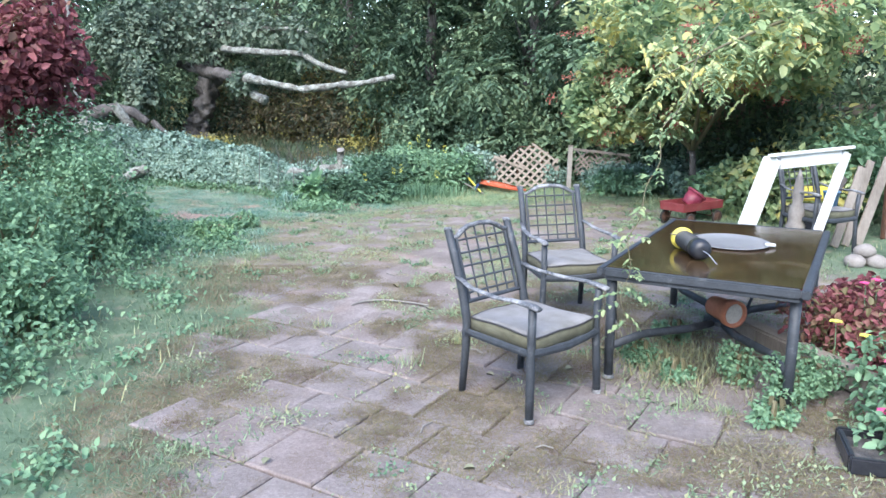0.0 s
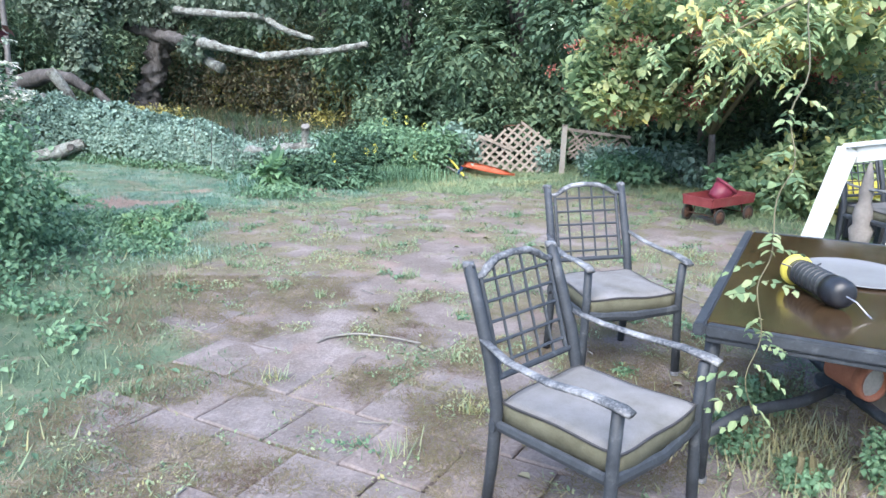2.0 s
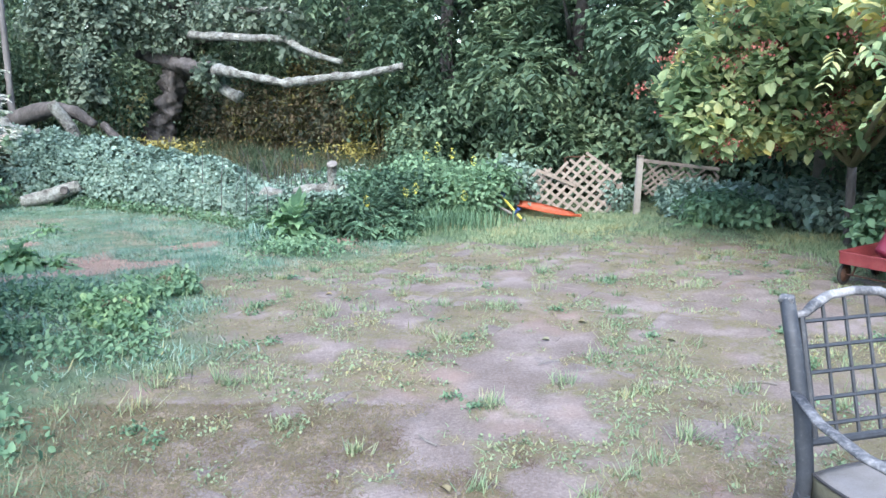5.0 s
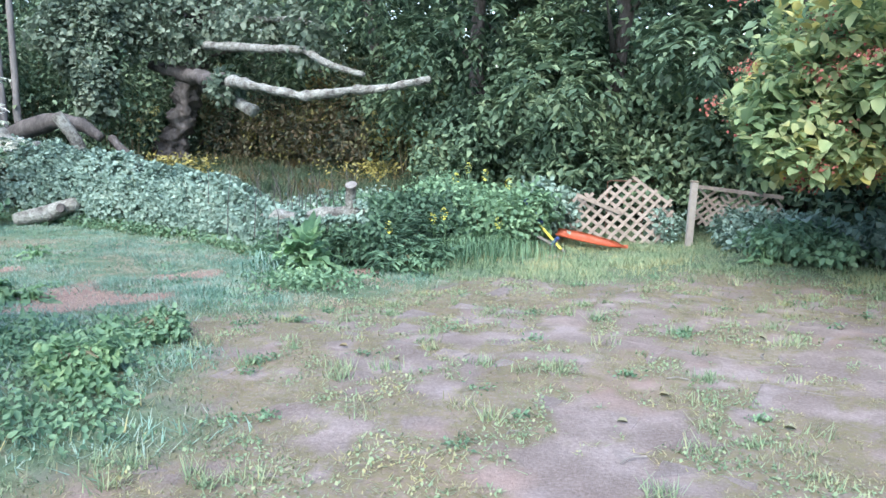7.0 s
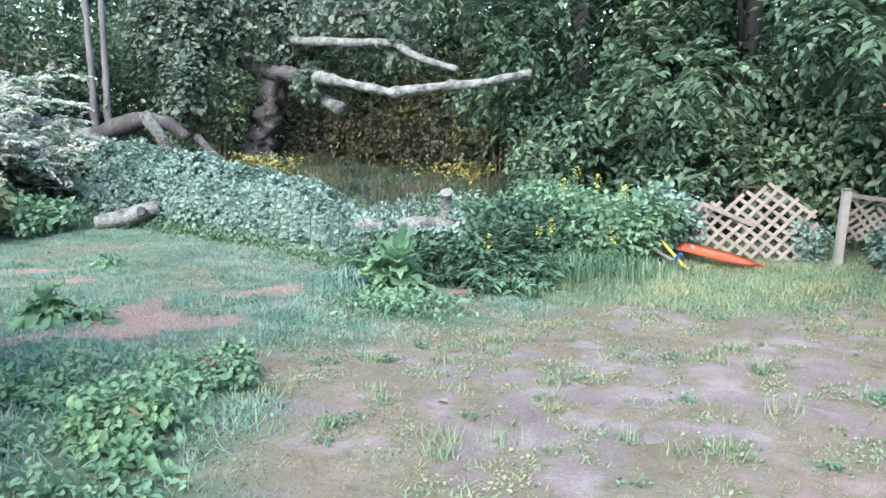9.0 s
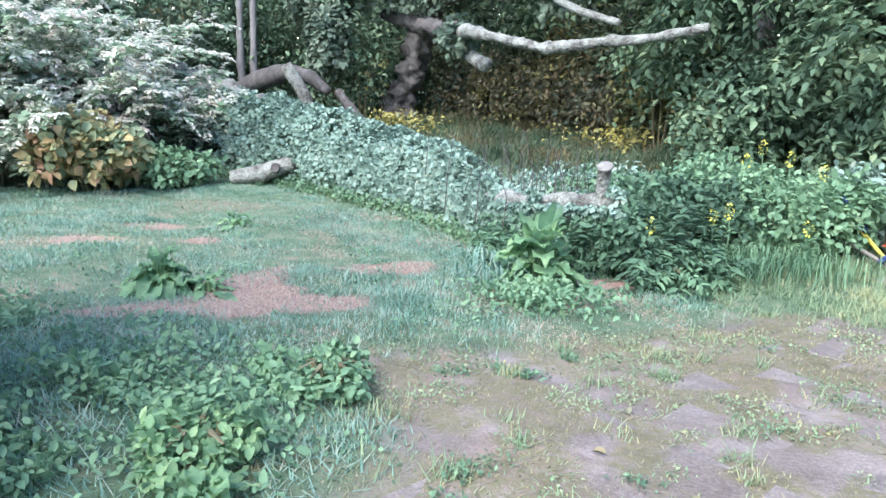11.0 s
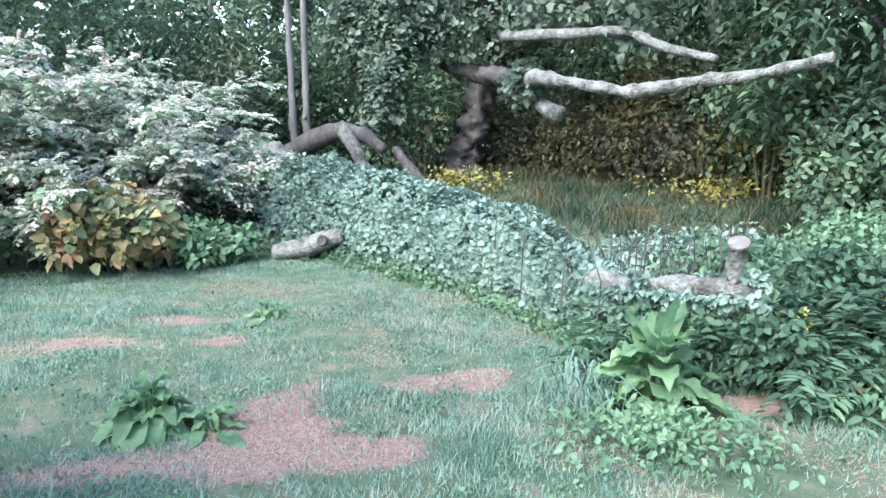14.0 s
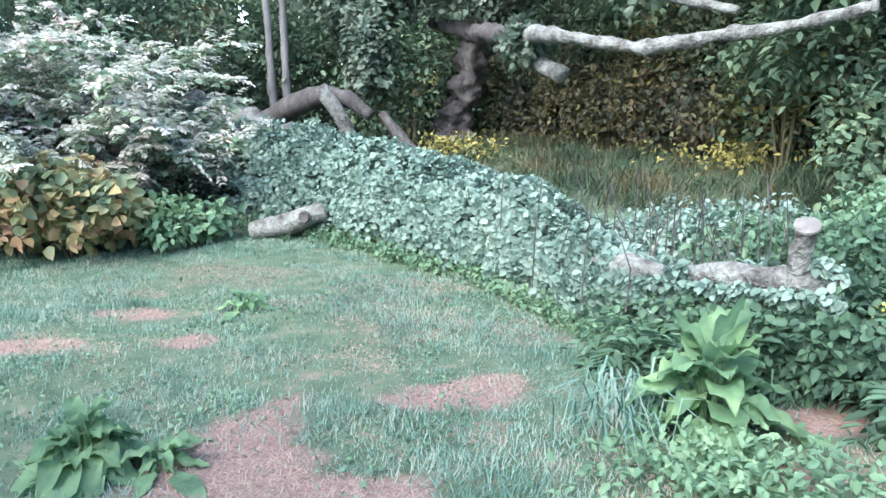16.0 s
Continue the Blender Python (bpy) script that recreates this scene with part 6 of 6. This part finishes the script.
for e, r, n in (((-1.15, 0.6, 1.6), (0.7, 0.7, 0.45), 1300), ((-1.2, 0.2, 1.3), (0.55, 0.5, 0.35), 800), ((-0.4, 0.1, 1.35), (0.6, 0.5, 0.35), 800), ((-0.7, 0.2, 1.95), (0.85, 0.8, 0.5), 1500), ((-0.3, 1.2, 2.2), (1, 0.8, 0.6), 1200), ((0.3, 0.2, 2.3), (1.0, 1.0, 0.6), 1500), ((1.1, -0.3, 2.2), (0.9, 0.9, 0.6), 1300), ((0.2, -1.5, 2.15), (0.9, 0.9, 0.45), 1300),
                ((-0.5, -2.2, 2.15), (0.8, 0.8, 0.35), 700), ((1.4, 0.9, 2.2), (0.9, 0.9, 0.7), 1100), ((-0.5, -0.5, 2.75), (1.4, 1.4, 0.5), 1300), ((0.9, -1.6, 2.6), (1.2, 1.2, 0.6), 1000)):
    p, d = blob_points(e, r, int(n * 1.6), 0.6)
    sets.append(loose_leaves(p, unit(d * 0.5 + np.array([0, -0.15, 0.8])), 0.115, 0.72, six=True))
    p, d = blob_points(e, r, 16, 1.0)
    for q in p:
        c = q + RNG.normal(scale=(0.07, 0.07, 0.035), size=(40, 3))
        bset.append(leaf_arrays(c, rand_dirs(40), rand_dirs(40), 0.032, 0.028))
v, f = joined(*sets)
arrays("crown", v, f, LEAF_LIME, st_)
v, f = joined(*bset)
arrays("fruit", v, f, BERRY, st_, "clusters of dull red berries")

# vine hanging by the table
vn = empty("hanging_vine", pose(0, 0, 0), "thin vine with feathered leaves trailing down past the table", "vine")
line = [Vector(q) for q in ((2.3, 6.2, 2.3), (1.8, 5.35, 1.95), (1.55, 4.75, 1.62), (1.28, 4.4, 1.48), (1.27, 4.25, 1.3), (1.16, 4.18, 1.18), (1.1, 4.02, 1.0), (1.0, 3.93, 0.92), (1.03, 3.88, 0.75), (0.95, 3.84, 0.62), (1.0, 3.82, 0.48))]
part("stem", wobbly(line, [0.004, 0.004, 0.0035, 0.0035, 0.003, 0.003, 0.0025, 0.0025, 0.002, 0.002, 0.0015], 6, 4, 0.05), STALK, vn, smooth=True)
P = np.array([line[i].lerp(line[i + 1], q) for i in range(2, len(line) - 1) for q in (0.2, 0.6, 0.9)])
v, f = sprig_arrays(P, rand_dirs(len(P)) * np.array([1, 1, 0.3]), 0.14, 4, 0.036, 0.6, 0.4)
arrays("leaves", v, f, LEAF_LIME, vn)
# lime sprays reaching in over the yard
sp = empty("overhanging_branch", pose(0, 0, 0), "overhanging branch with yellowing feathered leaves", "branch")
part("stem", wobbly([(5.2, 10.2, 2.7), (4.0, 8.8, 2.5), (2.9, 7.8, 2.15), (2.0, 7.4, 1.75)], [0.03, 0.022, 0.014, 0.005], 6, 5, 0.08), STALK, sp, smooth=True)
P = np.array([Vector((5.2, 10.2, 2.7)).lerp(Vector((3.6, 8.4, 2.35)), k) for k in np.linspace(0.0, 1, 60)] + [Vector((3.6, 8.4, 2.35)).lerp(Vector((2.0, 7.4, 1.75)), k) for k in np.linspace(0, 1, 60)])
P = P + RNG.normal(scale=(0.28, 0.28, 0.2), size=P.shape)
v, f = sprig_arrays(P, rand_dirs(len(P)) * np.array([1, 1, 0.4]) + np.array([-0.2, -0.2, -0.2]), 0.34, 8, 0.075, 0.4, 0.5)
arrays("leaves", v, f, LEAF_LIME, sp)

# flower bed at the walker's right
shrub(2.55, 4.55, 0.36, 0.48, 1500, 0.05, LEAF_RED, "coleus with maroon leaves and fleshy stems", wide=0.6, name="coleus", category="flower", stems=9)
shrub(2.75, 4.1, 0.35, 0.45, 1300, 0.05, LEAF_RED, "coleus with maroon leaves and fleshy stems", wide=0.6, name="coleus", category="flower", stems=9)
shrub(3.05, 5.2, 0.3, 0.35, 900, 0.055, LEAF_RED, "red-leaved bedding plant in a low clump", name="bedding_plant", category="flower", stems=4)
shrub(2.5, 3.65, 0.33, 0.42, 900, 0.05, LEAF_WEED, "bright green petunia foliage in the bed", name="petunia", category="flower", stems=5)
shrub(2.35, 3.2, 0.36, 0.35, 1100, 0.05, LEAF_WEED, "bright green petunia foliage in the bed", name="petunia", category="flower", stems=5)
for i, (x, y, z, mt) in enumerate(((2.62, 4.4, 0.52, PETAL_PINK), (2.78, 4.55, 0.5, PETAL_PINK), (2.3, 3.55, 0.33, PETAL_PINK), (2.42, 3.3, 0.36, PETAL_PINK), (2.1, 3.25, 0.2, PETAL_PINK), (2.35, 4.2, 0.34, PETAL_YELLOW), (2.45, 4.05, 0.3, PETAL_YELLOW))):
    t = empty("flower", pose(x, y, 0), "single small bloom on a thin stalk in the bed", "flower", "blooms in the bed")
    part("stalk", tube(bmesh.new(), [(0, 0, 0), (0.01, 0, z * 0.6), (0, 0, z)], 0.003, 5), LEAF_WEED, t)
    a = np.arange(6) * 1.047
    v, f = leaf_arrays(np.tile([0, 0, z], (6, 1)), np.stack([np.cos(a), np.sin(a), np.full(6, 0.4)], 1), np.array([0, 0, 1.0]), 0.045, 0.035, six=True)
    arrays("petals", v, f, mt, t)
tr = empty("planter_tray", pose(2.12, 3.12, 0.0, 0, 0, -18), "low dark plastic planter tray on the patio", "planter")
for s in (-1, 1):
    part("side", box(bmesh.new(), (0.5, 0.03, 0.08), pose(0, s * 0.16, 0.045), 0.008), BLACK_PLASTIC, tr)
    part("end", box(bmesh.new(), (0.03, 0.286, 0.08), pose(s * 0.235, 0, 0.045), 0.008), BLACK_PLASTIC, tr)
part("soil", box(bmesh.new(), (0.43, 0.28, 0.04), pose(0, 0, 0.03), 0.005), BARK, tr, "dark damp soil")
for x, y, r, h in ((1.25, 4.45, 0.12, 0.16), (1.76, 4.12, 0.13, 0.22), (1.91, 3.8, 0.16, 0.26), (2.12, 3.95, 0.17, 0.26), (1.4, 4.15, 0.1, 0.1), (1.6, 4.9, 0.15, 0.12), (1.72, 3.55, 0.12, 0.1)):
    shrub(x, y, r, h, int(620 * r / 0.12), 0.028, LEAF_WEED, "small bright weed growing at the table's foot", name="weed", category="weed", group="weeds under the table", stems=3)
x, y = RNG.normal(1.45, 0.22, 1300), RNG.normal(4.4, 0.25, 1300)
stuff("table_grass", [blades(on_ground(x, y), 0.1, 0.008, 0.9)], GRASS_DRY, "yellowing grass under the table", "grass")
for i in range(40):
    x, y = RNG.uniform(1.0, 2.4), RNG.uniform(3.2, 5.4)
    if i > 22:
        x, y = RNG.uniform(-1.5, 2.5), RNG.uniform(3, 10)
    v, f = leaf_arrays(np.zeros((1, 3)), np.array([[1.0, 0, 0.1]]), np.array([[0, 0, 1.0]]), 0.06, 0.04, 0.35, 0.1, True)
    o = arrays("dead_leaf", v, f, MAT_DRY)
    o.matrix_world = pose(x, y, float(ground_z(x, y)) + 0.012, RNG.uniform(-15, 15), 0, RNG.uniform(0, 360))
    tagged(o, "curled brown dead leaf on the ground", "leaf", "dead leaves")

# rough grass over the rest of the ground
x, y = scatter(-16, 12, -8, 24, 60000, lambda a, b: (1 - bare(a, b)) * (0.3 + 0.7 * patchy(a, b, 0.7)) * (1 - smooth01(-9.6, -9.0, a) * smooth01(4.8, 4.2, a) * smooth01(9, 9.6, b) * smooth01(15.6, 15, b)))
stuff("rough_grass", [blades(on_ground(x, y), 0.09, 0.01, 0.9)], GRASS_TUFT, "rough uncut grass round the yard", "grass")
# meadow before the wood
x, y = scatter(-13, 0.5, 17.2, 25, 60000, lambda a, b: 0.25 + 0.75 * smooth01(0.3, 0.6, vnoise(a, b, 0.7, 62)))
stuff("meadow_grass", [blades(on_ground(x, y), 0.1 + 0.34 * vnoise(x, y, 0.9, 61), 0.02, 1.5)], GRASS_TALL, "rank olive meadow grass before the wood", "grass")
# yellow leaves stand in for patches of low sun on the meadow
for cx_, cy_, rx_, n_ in ((-6.6, 19.9, 0.35, 360), (-5.9, 19.7, 0.25, 90), (-3.2, 19.6, 0.3, 50), (-2.2, 19.4, 0.24, 300), (-1.3, 18.9, 0.3, 50)):
    x, y = RNG.normal(cx_, rx_, n_), RNG.normal(cy_, 0.3, n_)
    P = on_ground(x, y)
    P[:, 2] += RNG.uniform(0.1, 0.4, n_)
    stuff("goldenrod", [loose_leaves(P, unit(rand_dirs(n_) + np.array([0, 0, 1.0])), 0.1, 0.5)], LEAF_SUNLIT, "yellow leaves painting a sunlit patch in the meadow", "wildflower")


# understorey: shade-coloured and tawny leaves behind, green to the sides
for x, y, r, h, mt, lf, n in ((-3.7, 21.3, 0.9, 1.4, LEAF_TAWNY, 0.11, 1500), (-4.8, 22.0, 0.9, 1.5, LEAF_TAWNY, 0.11, 1300), (-2.5, 20.5, 0.8, 1.2, LEAF_TAWNY, 0.11, 1200), (-5.8, 22.6, 0.9, 1.3, LEAF_TAWNY, 0.11, 1000), (-4.4, 23.2, 1.3, 2.6, LEAF_DARK, 0.12, 3600), (-3.0, 22.0, 1.2, 2.2, LEAF_GOLD, 0.09, 1500), (-2.6, 21.5, 1.2, 2.2, LEAF_DARK, 0.12, 3200), (-1.7, 20.2, 0.9, 1.7, LEAF_GOLD, 0.12, 700), (-0.8, 19.0, 0.9, 1.5, LEAF_GOLD, 0.12, 420), (-3.9, 21.6, 0.8, 2.3, LEAF_GOLD, 0.13, 420), (-1.6, 19.3, 0.6, 2.4, LEAF_SUNLIT, 0.12, 70), (-7.6, 20.6, 0.6, 1.6, LEAF_GOLD, 0.1, 160), (-1.2, 20.3, 1.2, 2.6, LEAF_WOOD, 0.13, 3400), (-5.6, 23.8, 1.2, 2.4, LEAF_WOOD, 0.12, 3000), (-0.3, 19.0, 1.1, 2.4, LEAF_WOOD, 0.13, 3200), (0.4, 17.6, 1.0, 2.2, LEAF_WOOD, 0.13, 3000),
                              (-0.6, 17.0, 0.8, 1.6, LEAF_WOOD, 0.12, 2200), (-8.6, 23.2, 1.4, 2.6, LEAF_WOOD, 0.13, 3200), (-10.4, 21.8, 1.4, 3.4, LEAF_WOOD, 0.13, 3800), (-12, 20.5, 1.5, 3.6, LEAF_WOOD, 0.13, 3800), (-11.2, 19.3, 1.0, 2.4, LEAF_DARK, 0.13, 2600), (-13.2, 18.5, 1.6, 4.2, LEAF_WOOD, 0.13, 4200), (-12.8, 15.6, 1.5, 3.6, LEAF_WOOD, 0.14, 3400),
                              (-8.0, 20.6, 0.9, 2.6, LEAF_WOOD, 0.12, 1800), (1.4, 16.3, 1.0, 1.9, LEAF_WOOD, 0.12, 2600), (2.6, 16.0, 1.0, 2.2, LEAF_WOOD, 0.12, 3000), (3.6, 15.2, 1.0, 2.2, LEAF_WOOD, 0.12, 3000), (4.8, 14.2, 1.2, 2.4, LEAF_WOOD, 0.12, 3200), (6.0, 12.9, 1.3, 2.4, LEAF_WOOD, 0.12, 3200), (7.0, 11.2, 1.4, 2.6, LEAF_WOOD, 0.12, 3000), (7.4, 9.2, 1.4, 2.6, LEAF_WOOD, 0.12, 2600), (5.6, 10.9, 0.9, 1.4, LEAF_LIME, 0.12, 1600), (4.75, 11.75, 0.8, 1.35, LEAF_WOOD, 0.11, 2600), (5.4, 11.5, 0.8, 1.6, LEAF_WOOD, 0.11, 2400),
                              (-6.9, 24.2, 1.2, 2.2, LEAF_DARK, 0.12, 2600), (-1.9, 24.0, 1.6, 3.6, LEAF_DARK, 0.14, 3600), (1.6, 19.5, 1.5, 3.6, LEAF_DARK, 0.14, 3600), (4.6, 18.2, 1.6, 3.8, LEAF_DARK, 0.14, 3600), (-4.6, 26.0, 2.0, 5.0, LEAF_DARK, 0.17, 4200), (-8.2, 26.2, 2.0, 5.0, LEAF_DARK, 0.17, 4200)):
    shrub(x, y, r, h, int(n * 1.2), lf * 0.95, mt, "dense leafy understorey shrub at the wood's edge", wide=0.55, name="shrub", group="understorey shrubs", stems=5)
# vines draped on the old tree
LEAF_VINE = leafy("vine_leaf", [(0.045, 0.08, 0.05), (0.09, 0.145, 0.085), (0.14, 0.2, 0.125), (0.2, 0.26, 0.17)], patch=1.0, swing=1.8)
p, d = blob_points((-8.3, 20.4, 3.1), (1.1, 0.6, 1.0), 3600, 0.5)
p2, d2 = blob_points((-8.0, 19.9, 1.95), (0.45, 0.4, 0.75), 1800, 0.4)
p3, d3 = blob_points((-3.3, 18.6, 3.0), (0.5, 0.4, 0.8), 500, 0.4)
p4, d4 = blob_points((-6.5, 20.9, 3.5), (1.5, 0.6, 0.95), 2600, 0.4)
p5, d5 = blob_points((-4.9, 18.5, 1.95), (0.34, 0.3, 0.3), 260, 0.4)
p6, d6 = blob_points((-4.6, 19.9, 3.2), (1.0, 0.5, 0.5), 700, 0.4)
p, d, p2, d2 = np.concatenate([p, p4, p5]), np.concatenate([d, d4, d5]), np.concatenate([p2, p6]), np.concatenate([d2, d6])
stuff("tree_vine", [loose_leaves(np.concatenate([p, p2, p3]), np.concatenate([d, d2, d3]), 0.12, 0.8, six=True)], LEAF_VINE, "leafy vine draped over the old tree", "vine")

# backdrop wood added all round, far off, to block low sky; unseen behind the camera
k = 42000
a = RNG.uniform(0, 6.283, k)
r = RNG.uniform(34, 44, k)
h = (RNG.random(k) ** 1.15) * (11 + 2.5 * np.sin(a * 9) + 1.5 * np.sin(a * 23))
P = np.stack([-2 + r * np.cos(a), 10 + r * np.sin(a), h], 1)
o = unit(np.stack([-np.cos(a), -np.sin(a), np.full(k, 0.5)], 1) + rand_dirs(k) * 0.6)
stuff("far_woods", [loose_leaves(P, o, 0.85, 0.7)], LEAF_DARK, "added backdrop ring of dark leaves shutting out the low sky", "woods")


# ---- patio pavers: last, many ----
patio = empty("patio", pose(0, 0, 0), "dusty sunken concrete paver patio with weeds in the joints", "patio", kind="structure")
bm = box(bmesh.new(), (PS - GAP, PS - GAP, 0.04), pose(0, 0, -0.02))
bmesh.ops.bevel(bm, geom=[e for e in bm.edges if all(v.co.z > -0.001 for v in e.verts)], offset=0.008, segments=1, affect="EDGES")
paver_mesh = bpy.data.meshes.new("paver")
bm.to_mesh(paver_mesh)
bm.free()
paver_mesh.materials.append(PAVER)
ca, sa = math.cos(radians(PTURN)), math.sin(radians(PTURN))
for i in range(-8, 32):
    for j in range(-14, 14):
        u0, v0 = i * PS, (j + 0.5 * (i % 2)) * PS
        x, y = 0.3 + u0 * ca - v0 * sa, 1.2 + u0 * sa + v0 * ca
        if not (1.6 < y < 12.4) or float(bare(np.array([x]), np.array([y]))[0]) < 0.45:
            continue
        o = new("paver", paver_mesh)
        o.parent = patio
        o.matrix_basis = pose(x, y, float(ground_z(x, y)) + RNG.uniform(-0.006, 0.001) - 0.006 * float(smooth01(5.5, 8.5, y)), RNG.uniform(-0.5, 0.5), RNG.uniform(-0.5, 0.5), PTURN + RNG.uniform(-1.3, 1.3))
